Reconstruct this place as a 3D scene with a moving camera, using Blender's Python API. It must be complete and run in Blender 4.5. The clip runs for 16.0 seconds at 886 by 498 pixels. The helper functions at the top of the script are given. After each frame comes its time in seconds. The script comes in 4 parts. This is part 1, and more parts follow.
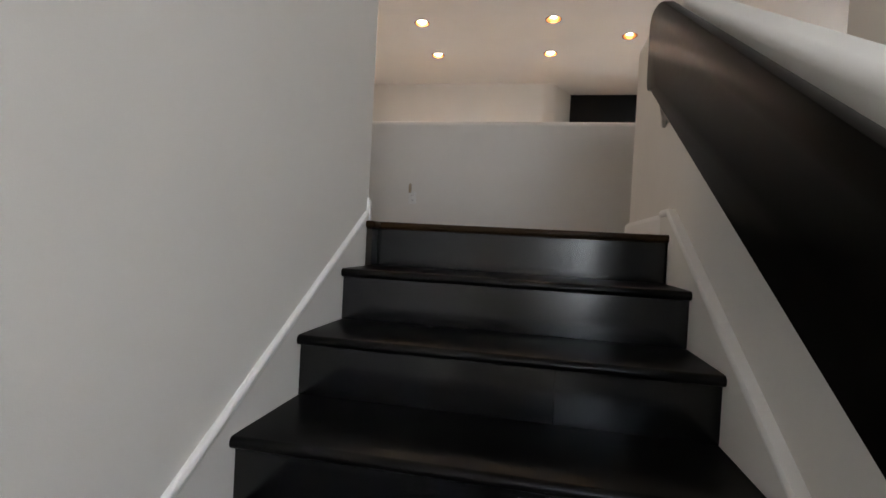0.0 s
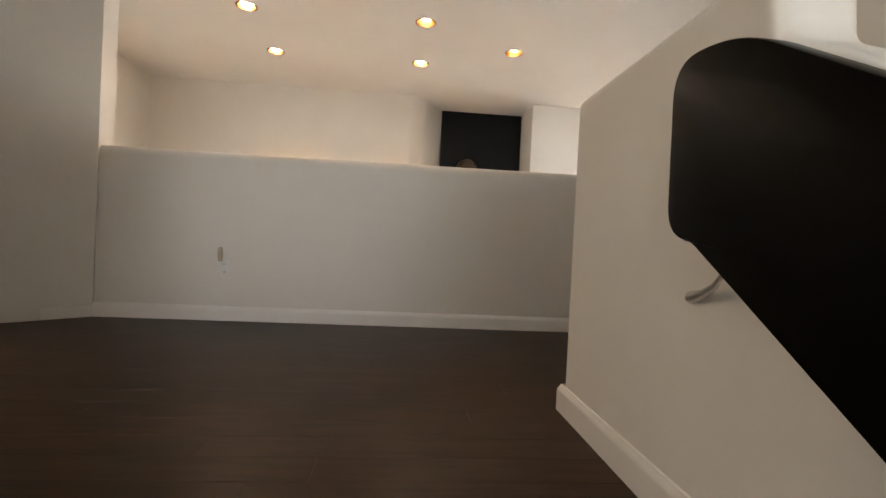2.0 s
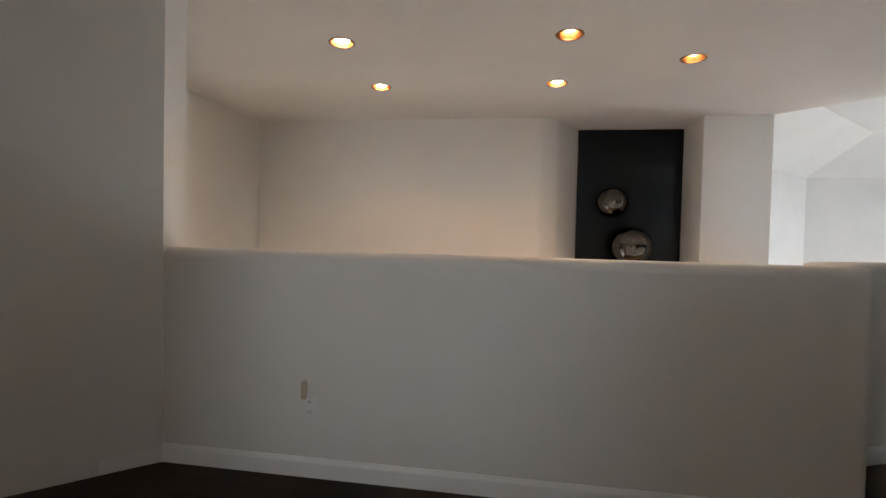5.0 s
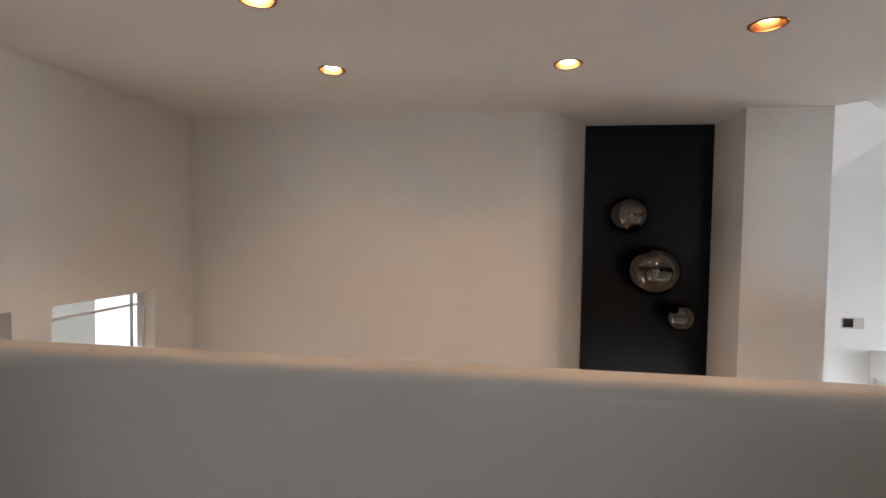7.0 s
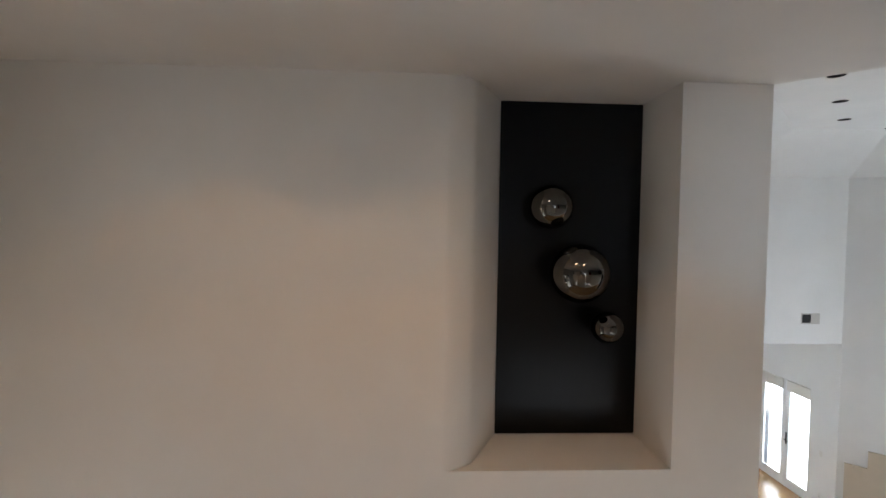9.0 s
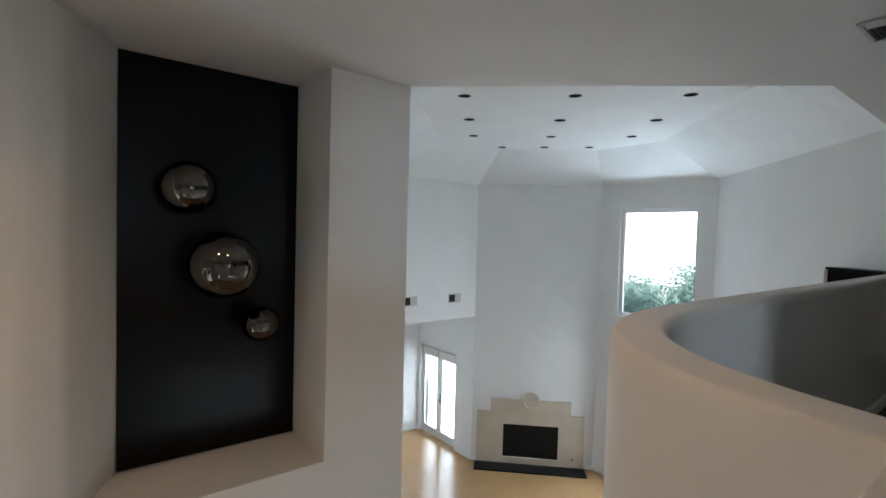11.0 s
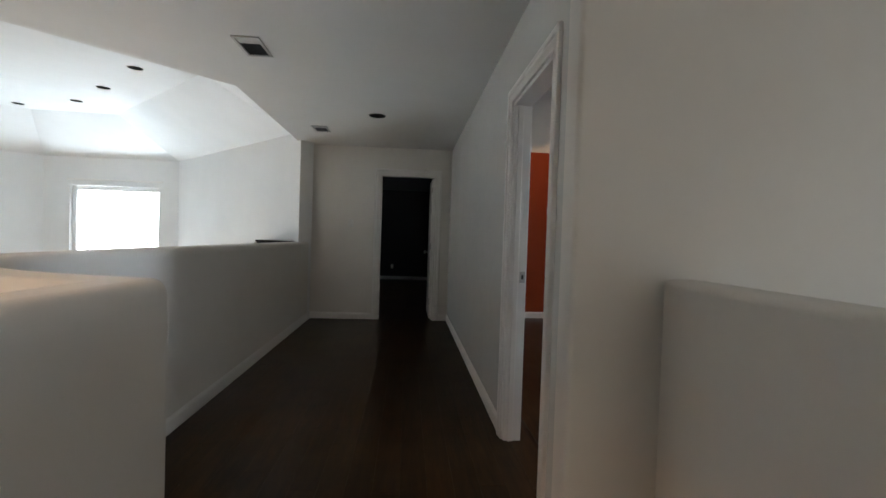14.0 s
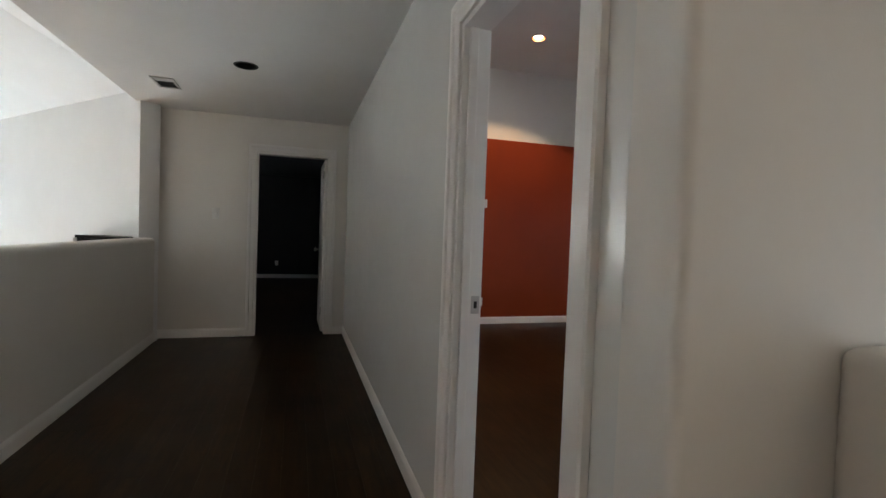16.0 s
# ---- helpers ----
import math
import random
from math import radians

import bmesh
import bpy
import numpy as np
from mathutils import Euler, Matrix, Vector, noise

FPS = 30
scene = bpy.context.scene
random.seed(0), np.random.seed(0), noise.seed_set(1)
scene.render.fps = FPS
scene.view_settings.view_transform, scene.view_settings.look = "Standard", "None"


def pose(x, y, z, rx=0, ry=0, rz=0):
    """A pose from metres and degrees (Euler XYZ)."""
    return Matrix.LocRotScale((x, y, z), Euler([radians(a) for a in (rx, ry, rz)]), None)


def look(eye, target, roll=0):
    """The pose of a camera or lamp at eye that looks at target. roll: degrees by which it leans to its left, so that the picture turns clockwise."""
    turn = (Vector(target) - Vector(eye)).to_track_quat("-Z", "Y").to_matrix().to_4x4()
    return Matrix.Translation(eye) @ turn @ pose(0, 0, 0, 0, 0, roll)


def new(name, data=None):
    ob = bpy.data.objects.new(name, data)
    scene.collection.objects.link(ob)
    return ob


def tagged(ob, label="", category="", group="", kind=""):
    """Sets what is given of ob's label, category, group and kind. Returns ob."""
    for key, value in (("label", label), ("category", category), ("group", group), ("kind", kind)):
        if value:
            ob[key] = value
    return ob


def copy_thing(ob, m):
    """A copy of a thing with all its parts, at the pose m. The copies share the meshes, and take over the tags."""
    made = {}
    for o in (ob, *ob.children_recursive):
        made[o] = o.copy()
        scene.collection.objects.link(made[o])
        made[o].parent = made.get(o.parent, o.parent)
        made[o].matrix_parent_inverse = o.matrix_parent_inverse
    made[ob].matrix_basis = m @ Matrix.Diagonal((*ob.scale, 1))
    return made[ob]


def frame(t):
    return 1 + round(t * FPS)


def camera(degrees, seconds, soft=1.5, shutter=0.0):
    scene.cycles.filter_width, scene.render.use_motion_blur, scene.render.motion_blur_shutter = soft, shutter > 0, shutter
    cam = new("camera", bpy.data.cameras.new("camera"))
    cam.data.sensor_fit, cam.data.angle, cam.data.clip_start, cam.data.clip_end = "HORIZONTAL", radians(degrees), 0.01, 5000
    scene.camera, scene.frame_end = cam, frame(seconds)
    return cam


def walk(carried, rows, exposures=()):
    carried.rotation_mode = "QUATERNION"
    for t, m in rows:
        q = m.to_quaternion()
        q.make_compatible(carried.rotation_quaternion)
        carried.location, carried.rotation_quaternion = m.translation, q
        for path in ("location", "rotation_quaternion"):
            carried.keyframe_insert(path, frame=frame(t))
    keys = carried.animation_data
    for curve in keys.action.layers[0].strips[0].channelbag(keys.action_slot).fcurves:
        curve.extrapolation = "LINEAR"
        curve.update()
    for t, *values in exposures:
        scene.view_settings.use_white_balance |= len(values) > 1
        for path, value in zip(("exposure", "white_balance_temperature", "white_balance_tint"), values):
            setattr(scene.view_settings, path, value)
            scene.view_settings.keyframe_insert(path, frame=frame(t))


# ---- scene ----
cam = camera(85.4, 16.0)
PATH = [
    (0, (0.23, -0.412, -0.072), (-0.149, 1.552, -0.1), 3.1),
    (0.5, (0.132, -0.009, 0.046), (0.04, 1.989, 0.025), 2.9),
    (1, (0.101, 0.337, 0.202), (0.152, 2.336, 0.182), 2.7),
    (1.5, (0.107, 0.631, 0.393), (0.238, 2.627, 0.369), 2.9),
    (2, (0.158, 0.864, 0.558), (0.334, 2.856, 0.534), 2.8),
    (2.5, (0.158, 1.108, 0.674), (0.346, 3.099, 0.648), 2.6),
    (3, (0.147, 1.339, 0.791), (0.35, 3.329, 0.763), 2.4),
    (3.5, (0.13, 1.494, 0.92), (0.236, 3.491, 0.885), 2.2),
    (4, (0.051, 1.61, 1.025), (-0.059, 3.607, 0.983), 1.9),
    (4.5, (0.01, 1.683, 1.077), (-0.256, 3.664, 1.028), 1.6),
    (5, (0.006, 1.885, 1.15), (-0.306, 3.86, 1.1), 1.4),
    (7.5, (-0.091, 3.188, 1.414), (-0.339, 5.171, 1.34), 0.8),
    (8, (-0.105, 3.457, 1.406), (-0.322, 5.444, 1.334), 0.8),
    (10.5, (0.346, 4.003, 1.341), (1.294, 5.763, 1.277), 1.3),
    (11, (0.404, 4.003, 1.332), (1.636, 5.577, 1.267), 1.53),
    (11.5, (0.42, 3.988, 1.298), (1.943, 5.284, 1.24), 1.7),
    (12, (0.422, 3.913, 1.263), (2.156, 4.909, 1.208), 1.8),
    (12.5, (0.381, 3.758, 1.236), (2.246, 4.478, 1.184), 1.9),
    (13, (0.329, 3.629, 1.187), (2.278, 4.079, 1.137), 1.8),
    (13.5, (0.314, 3.534, 1.175), (2.309, 3.668, 1.127), 1.9),
    (14, (0.292, 3.497, 1.173), (2.286, 3.347, 1.129), 1.9),
    (14.5, (0.37, 3.523, 1.157), (2.35, 3.248, 1.105), 1.9),
    (15, (0.642, 3.565, 1.17), (2.611, 3.218, 1.112), 1.8),
    (15.5, (1.028, 3.534, 1.198), (2.969, 3.055, 1.133), 1.9),
    (16, (1.407, 3.453, 1.219), (3.319, 2.867, 1.154), 2.1),
]
EXPOSURES = [(0, 1.7, 7000, 17), (0.5, 1.9, 8000, 18), (1.5, 2.15, 8000, 17), (3, 1.7, 6800, 14), (4, 1.42, 6700, 15), (5, 1.32, 6850, 16), (7.5, 1.07, 6700, 18), (8, 0.97, 6600, 17), (10.5, 0.65, 6350, 11), (11, 0.6, 6200, 10), (12, 0.7, 6250, 10), (13, 1.0, 6350, 10), (14, 1.42, 6600, 11), (15, 1.42, 6600, 12), (16, 1.75, 6850, 13)]
walk(cam, [(t, look(eye, target, roll)) for t, eye, target, roll in PATH], exposures=EXPOSURES)

# ---- world, sun, large lights ----
world = bpy.data.worlds.new("sky")
scene.world = world
world.use_nodes = True
wn = world.node_tree
sky = wn.nodes.new("ShaderNodeTexSky")
sky.sky_type = 'NISHITA'
sky.sun_disc = False
sky.sun_elevation, sky.sun_rotation = radians(48.8), radians(239)
wn.nodes["Background"].inputs["Strength"].default_value = 0.15
wn.links.new(sky.outputs[0], wn.nodes["Background"].inputs["Color"])

sun_data = bpy.data.lights.new("sun", 'SUN')
sun_data.energy, sun_data.angle, sun_data.color = 4.5, radians(0.5), (1.0, 0.95, 0.88)
sun = new("sun", sun_data)
sun.matrix_world = look((-30, -18, 40), (0, 0, 0))


def area_light(name, eye, target, width, height, watts, colour):
    d = bpy.data.lights.new(name, 'AREA')
    d.shape, d.size, d.size_y, d.energy, d.color = 'RECTANGLE', width, height, watts, colour
    ob = new(name, d)
    ob.matrix_world = look(eye, target)
    return ob


DAY = (0.79, 0.905, 1.0)
area_light("daylight_lower_window", (10.3, 9.12, -2.30), (0, 9.12, -2.30), 1.7, 2.3, 72, DAY)
area_light("daylight_upper_window", (10.6, 9.08, 2.75), (8.2, 9.08, 0.2), 1.9, 0.7, 32, DAY)
up = area_light("daylight_upper_window_from_ground", (10.75, 9.08, -1.05), (7.6, 7.9, 3.0), 1.6, 0.8, 50, (0.72, 0.88, 1.0))
up.data.spread = radians(120)
# lamps in unseen, added windows: sheen on the niche board, cool lower wall
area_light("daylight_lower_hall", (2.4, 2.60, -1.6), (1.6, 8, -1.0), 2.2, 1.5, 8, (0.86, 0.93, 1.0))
area_light("daylight_hall_sidelight", (-1.53, 2.60, -2.3), (-1.7, 8, -1.2), 0.36, 1.7, 3.5, (0.80, 0.90, 1.0))
# warm fill lamp in an unseen, added window; lifts landing and well wall
west = area_light("daylight_landing_window", (-3.38, 1.93, 1.4), (2.0, 1.9, 1.1), 0.8, 1.5, 1.75, (1.0, 0.86, 0.70))
west.data.spread = radians(100)
area_light("daylight_french_door", (8.25, 13.76, -2.86), (0, 13.76, -2.86), 1.46, 2.3, 52, DAY)
area_light("daylight_stair_window", (1.27, -3.32, 0.4), (-0.2, 4, 0.1), 1.25, 2.5, 18, (0.74, 0.86, 1.0))
red = area_light("daylight_red_room_window", (3.05, -3.3, 1.4), (2.6, 5, 0.6), 1.3, 1.5, 14, (0.74, 0.86, 1.0))
red.data.spread = radians(95)
# weak fill lamp in an unseen, added window, for the far baseboard
area_light("daylight_dark_room_window", (10.6, 2.62, 1.4), (10.9, 6, 0.9), 1.2, 1.2, 1.0, (0.7, 0.85, 1.0))
# fill lamp in an unseen, assumed entry door; its bounce lifts the foyer
area_light("daylight_foyer_door", (-3.3, 5.3, -2.6), (3, 5.6, -2.2), 1.4, 2.4, 12, (0.95, 0.97, 1.0))


# ---- materials ----
def nodes_of(name):
    m = bpy.data.materials.new(name)
    m.use_nodes = True
    nt = m.node_tree
    return m, nt, nt.nodes["Principled BSDF"]


def add(nt, kind, **values):
    n = nt.nodes.new(kind)
    for k, v in values.items():
        n.inputs[k.replace("_", " ")].default_value = v
    return n


def ramp_of(nt, a, b, lo=0.0, hi=1.0):
    r = nt.nodes.new("ShaderNodeValToRGB")
    r.color_ramp.elements[0].position, r.color_ramp.elements[1].position = lo, hi
    r.color_ramp.elements[0].color, r.color_ramp.elements[1].color = (*a, 1), (*b, 1)
    return r


def paint(name, colour, rough, spread=0.06, bump=0.12, grain=260, spec=0.5, wave=0.02):
    """Rolled wall paint: faint uneven tone, orange-peel relief."""
    m, nt, p = nodes_of(name)
    co = nt.nodes.new("ShaderNodeTexCoord")
    big = add(nt, "ShaderNodeTexNoise", Scale=1.3, Detail=5.0, Roughness=0.6)
    dark = tuple(c * (1 - spread) for c in colour)
    r = ramp_of(nt, dark, colour, 0.3, 0.7)
    fine = add(nt, "ShaderNodeTexNoise", Scale=float(grain), Detail=3.0)
    mid = add(nt, "ShaderNodeTexNoise", Scale=9.0, Detail=4.0)
    rr = ramp_of(nt, (rough * 0.92,) * 3, (min(1, rough * 1.08),) * 3, 0.2, 0.8)
    b = add(nt, "ShaderNodeBump", Strength=bump, Distance=0.002)
    b2 = add(nt, "ShaderNodeBump", Strength=wave, Distance=0.004)
    for n in (big, fine, mid):
        nt.links.new(co.outputs["Object"], n.inputs["Vector"])
    nt.links.new(big.outputs["Fac"], r.inputs[0])
    nt.links.new(r.outputs[0], p.inputs["Base Color"])
    nt.links.new(mid.outputs["Fac"], rr.inputs[0])
    nt.links.new(rr.outputs[0], p.inputs["Roughness"])
    nt.links.new(mid.outputs["Fac"], b2.inputs["Height"])
    nt.links.new(fine.outputs["Fac"], b.inputs["Height"])
    nt.links.new(b2.outputs[0], b.inputs["Normal"])
    nt.links.new(b.outputs[0], p.inputs["Normal"])
    p.inputs["Specular IOR Level"].default_value = spec
    return m


def wood(name, dark, light, rough, along="x", stretch=14.0, spread=0.35, coat=0.0, spec=0.5, patches=(0.68, 1.42), grained=(0.32, 0.72)):
    """Stained boards: long grain, tone differing from piece to piece."""
    m, nt, p = nodes_of(name)
    co = nt.nodes.new("ShaderNodeTexCoord")
    info = nt.nodes.new("ShaderNodeObjectInfo")
    shift = nt.nodes.new("ShaderNodeVectorMath")
    shift.operation = 'SCALE'
    shift.inputs[0].default_value = (7.3, 3.1, 5.7)
    nt.links.new(info.outputs["Random"], shift.inputs["Scale"])
    geo = nt.nodes.new("ShaderNodeNewGeometry")
    sum_ = nt.nodes.new("ShaderNodeVectorMath")
    nt.links.new(geo.outputs["Position"], sum_.inputs[0])
    nt.links.new(shift.outputs[0], sum_.inputs[1])
    mp = nt.nodes.new("ShaderNodeMapping")
    mp.inputs["Scale"].default_value = (1.2, stretch, stretch) if along == "x" else (stretch, 1.2, stretch)
    nt.links.new(sum_.outputs[0], mp.inputs["Vector"])
    grain = add(nt, "ShaderNodeTexNoise", Scale=3.0, Detail=8.0, Roughness=0.6, Distortion=0.12)
    nt.links.new(mp.outputs[0], grain.inputs["Vector"])
    r = ramp_of(nt, dark, light, *grained)
    nt.links.new(grain.outputs["Fac"], r.inputs[0])
    tone = nt.nodes.new("ShaderNodeMapRange")
    tone.inputs["To Min"].default_value, tone.inputs["To Max"].default_value = 1 - spread, 1 + spread
    nt.links.new(info.outputs["Random"], tone.inputs["Value"])
    stain = add(nt, "ShaderNodeTexNoise", Scale=1.7, Detail=4.0, Roughness=0.6)
    nt.links.new(geo.outputs["Position"], stain.inputs["Vector"])
    patch = nt.nodes.new("ShaderNodeMapRange")
    patch.inputs["From Min"].default_value, patch.inputs["From Max"].default_value = 0.3, 0.7
    patch.inputs["To Min"].default_value, patch.inputs["To Max"].default_value = patches
    nt.links.new(stain.outputs["Fac"], patch.inputs["Value"])
    both = nt.nodes.new("ShaderNodeMath")
    both.operation = 'MULTIPLY'
    nt.links.new(tone.outputs[0], both.inputs[0])
    nt.links.new(patch.outputs[0], both.inputs[1])
    hsv = nt.nodes.new("ShaderNodeHueSaturation")
    nt.links.new(both.outputs[0], hsv.inputs["Value"])
    nt.links.new(r.outputs[0], hsv.inputs["Color"])
    nt.links.new(hsv.outputs[0], p.inputs["Base Color"])
    wear = add(nt, "ShaderNodeTexNoise", Scale=2.2, Detail=6.0, Roughness=0.7)
    nt.links.new(geo.outputs["Position"], wear.inputs["Vector"])
    rr = ramp_of(nt, (rough * 0.93,) * 3, (min(1, rough * 1.07),) * 3, 0.2, 0.8)
    nt.links.new(wear.outputs["Fac"], rr.inputs[0])
    nt.links.new(rr.outputs[0], p.inputs["Roughness"])
    b = add(nt, "ShaderNodeBump", Strength=0.02, Distance=0.001)
    nt.links.new(grain.outputs["Fac"], b.inputs["Height"])
    nt.links.new(b.outputs[0], p.inputs["Normal"])
    p.inputs["Coat Weight"].default_value = coat
    p.inputs["Coat Roughness"].default_value = 0.2
    p.inputs["Specular IOR Level"].default_value = spec
    return m


def plain(name, colour, rough, metal=0.0, bump=0.01, spec=0.5):
    m, nt, p = nodes_of(name)
    co = nt.nodes.new("ShaderNodeTexCoord")
    n = add(nt, "ShaderNodeTexNoise", Scale=30.0, Detail=5.0)
    nt.links.new(co.outputs["Object"], n.inputs["Vector"])
    r = ramp_of(nt, tuple(c * 0.88 for c in colour), colour, 0.3, 0.7)
    nt.links.new(n.outputs["Fac"], r.inputs[0])
    nt.links.new(r.outputs[0], p.inputs["Base Color"])
    rr = ramp_of(nt, (rough * 0.95,) * 3, (min(1, rough * 1.05),) * 3, 0.2, 0.8)
    nt.links.new(n.outputs["Fac"], rr.inputs[0])
    nt.links.new(rr.outputs[0], p.inputs["Roughness"])
    p.inputs["Metallic"].default_value = metal
    p.inputs["Specular IOR Level"].default_value = spec
    b = add(nt, "ShaderNodeBump", Strength=bump, Distance=0.002)
    nt.links.new(n.outputs["Fac"], b.inputs["Height"])
    nt.links.new(b.outputs[0], p.inputs["Normal"])
    return m


def glow(name, colour, strength):
    m, nt, p = nodes_of(name)
    p.inputs["Base Color"].default_value = (*colour, 1)
    p.inputs["Emission Color"].default_value = (*colour, 1)
    p.inputs["Emission Strength"].default_value = strength
    return m


def glass(name, tint=(0.93, 0.97, 0.96)):
    m, nt, p = nodes_of(name)
    p.inputs["Base Color"].default_value = (*tint, 1)
    p.inputs["Roughness"].default_value = 0.0
    p.inputs["IOR"].default_value = 1.45
    p.inputs["Transmission Weight"].default_value = 1.0
    return m


M_WALL = paint("wall_paint", (0.76, 0.73, 0.68), 0.55)
M_GREAT = paint("great_room_paint", (0.80, 0.80, 0.79), 0.6)
M_CEIL = paint("ceiling_paint", (0.74, 0.72, 0.69), 0.8, bump=0.2, grain=160)
M_GLOSS = paint("corridor_paint", (0.76, 0.76, 0.73), 0.23, bump=0.008, wave=0.006, spec=0.5)
M_RED = paint("red_paint", (0.27, 0.042, 0.012), 0.42, spread=0.12, spec=0.16)
# near-black, so the unlit room's darkness sits in the colour
M_UNLIT_DARK = paint("unlit_room_dark", (0.018, 0.018, 0.020), 0.6)
M_TRIM = paint("trim_gloss_white", (0.82, 0.80, 0.77), 0.30, spread=0.03, bump=0.0, wave=0.0)
M_FLOOR = wood("dark_stained_oak", (0.009, 0.0055, 0.003), (0.046, 0.0225, 0.0080), 0.32, stretch=11.0, spread=0.16, spec=0.09, patches=(0.6, 1.5), grained=(0.22, 0.80))
M_TREAD = wood("dark_tread_wood", (0.0014, 0.0014, 0.0014), (0.0036, 0.0032, 0.0030), 0.30, spread=0.15, spec=0.15)
M_RISER = wood("black_riser_wood", (0.001, 0.001, 0.0011), (0.003, 0.003, 0.0032), 0.18, spread=0.2, spec=0.45)
M_OAK = wood("honey_oak", (0.38, 0.22, 0.10), (0.47, 0.29, 0.14), 0.22, along="y", spread=0.05, patches=(0.94, 1.06), grained=(0.1, 0.9))
M_BLACK = plain("black_lacquer", (0.006, 0.005, 0.004), 0.30, spec=0.03)
M_NICHE = plain("black_satin_board", (0.0022, 0.0025, 0.0026), 0.30, bump=0.004, spec=0.18)
M_BALL = plain("smoked_mirror", (0.15, 0.14, 0.125), 0.07, metal=1.0, bump=0.004)
M_BALL.node_tree.nodes["Principled BSDF"].inputs["Specular Tint"].default_value = (0.35, 0.34, 0.32, 1)
M_GOLD = plain("gold_reflector", (0.30, 0.12, 0.035), 0.35, metal=1.0)
M_DULL = plain("dark_baffle", (0.012, 0.012, 0.012), 0.6)
M_STEEL = plain("brushed_steel", (0.55, 0.54, 0.52), 0.3, metal=1.0)
M_PLASTIC = plain("white_plastic", (0.78, 0.77, 0.74), 0.35, bump=0.01)
M_VENT = plain("vent_metal", (0.55, 0.53, 0.50), 0.5)
M_STONE = paint("cast_stone", (0.60, 0.51, 0.40), 0.7, spread=0.15, grain=90)
M_SLATE = plain("black_slate", (0.010, 0.010, 0.011), 0.5, spec=0.2)
M_FRAME = paint("window_frame_white", (0.78, 0.78, 0.78), 0.4, bump=0.02)
M_GLASS = glass("window_glass")
M_BULB = glow("warm_bulb", (1.0, 0.92, 0.82), 26.0)
M_SHADE = paint("shade_fabric", (0.70, 0.68, 0.63), 0.9, bump=0.3)
M_CLEAR = plain("clear_tan_plastic", (0.55, 0.45, 0.33), 0.15, bump=0.01)
M_LAWN = paint("pale_paving", (0.46, 0.45, 0.42), 0.95, spread=0.2, bump=0.8, grain=40)
M_LEAF = paint("leaf", (0.22, 0.36, 0.30), 0.6, spread=0.4)
M_BARK = paint("bark", (0.14, 0.10, 0.07), 0.9, spread=0.4)
M_STUCCO = paint("neighbour_stucco", (0.45, 0.46, 0.43), 0.9, spread=0.1, bump=0.5, grain=60)


# ---- mesh helpers ----
def link_mesh(name, bm, material, parent=None, smooth=None):
    bmesh.ops.recalc_face_normals(bm, faces=bm.faces)
    me = bpy.data.meshes.new(name)
    bm.to_mesh(me)
    bm.free()
    if smooth:
        for p in me.polygons:
            p.use_smooth = True
        me.set_sharp_from_angle(angle=radians(smooth))
    for m in (material if isinstance(material, (list, tuple)) else [material]):
        me.materials.append(m)
    ob = new(name, me)
    if parent:
        ob.parent = parent
    return ob


def part(name, bm, material, parent, label="", smooth=35):
    ob = link_mesh(name, bm, material, parent, smooth)
    return tagged(ob, label) if label else ob


def empty(name, m, label, category, group=""):
    ob = new(name)
    ob.empty_display_size = 0.05
    ob.matrix_world = m
    return tagged(ob, label, category, group)


def structure(name, bm, material, label, category, smooth=None):
    ob = link_mesh(name, bm, material, None, smooth)
    if smooth:
        # flat faces keep their own shading beside the rolled edges
        w = ob.modifiers.new("flat_faces", 'WEIGHTED_NORMAL')
        w.keep_sharp, w.weight = True, 80
    return tagged(ob, label, category, kind="structure")


def box(x0, y0, z0, x1, y1, z1, bevel=0.0, seg=2, bm=None):
    own = bmesh.new()
    g = bmesh.ops.create_cube(own, size=1.0)
    for v in g["verts"]:
        v.co = Vector(((x0, x1)[v.co.x > 0], (y0, y1)[v.co.y > 0], (z0, z1)[v.co.z > 0]))
    if bevel:
        bmesh.ops.bevel(own, geom=own.edges[:], offset=bevel, segments=seg, affect='EDGES', profile=0.5)
    return merge(bm, own) if bm else own


def merge(bm, other):
    me = bpy.data.meshes.new("tmp")
    other.to_mesh(me)
    other.free()
    bm.from_mesh(me)
    bpy.data.meshes.remove(me)
    return bm


def prism(outline, z0, z1, bevel=0.0, seg=4, upright=()):
    """A plan outline raised from z0 to z1; its top edges (and the corners named in upright) rounded."""
    bm = bmesh.new()
    lo = [bm.verts.new((x, y, z0)) for x, y in outline]
    hi = [bm.verts.new((x, y, z1)) for x, y in outline]
    n = len(outline)
    bm.faces.new(lo)
    bm.faces.new(hi)
    for i in range(n):
        bm.faces.new((lo[i], lo[(i + 1) % n], hi[(i + 1) % n], hi[i]))
    bmesh.ops.recalc_face_normals(bm, faces=bm.faces)
    if bevel:
        tops = set(hi)
        edges = [e for e in bm.edges if e.verts[0] in tops and e.verts[1] in tops]
        edges += [e for i in upright for e in lo[i].link_edges if e.other_vert(lo[i]) is hi[i]]
        bmesh.ops.bevel(bm, geom=edges, offset=bevel, segments=seg, affect='EDGES', profile=0.5)
    return bm


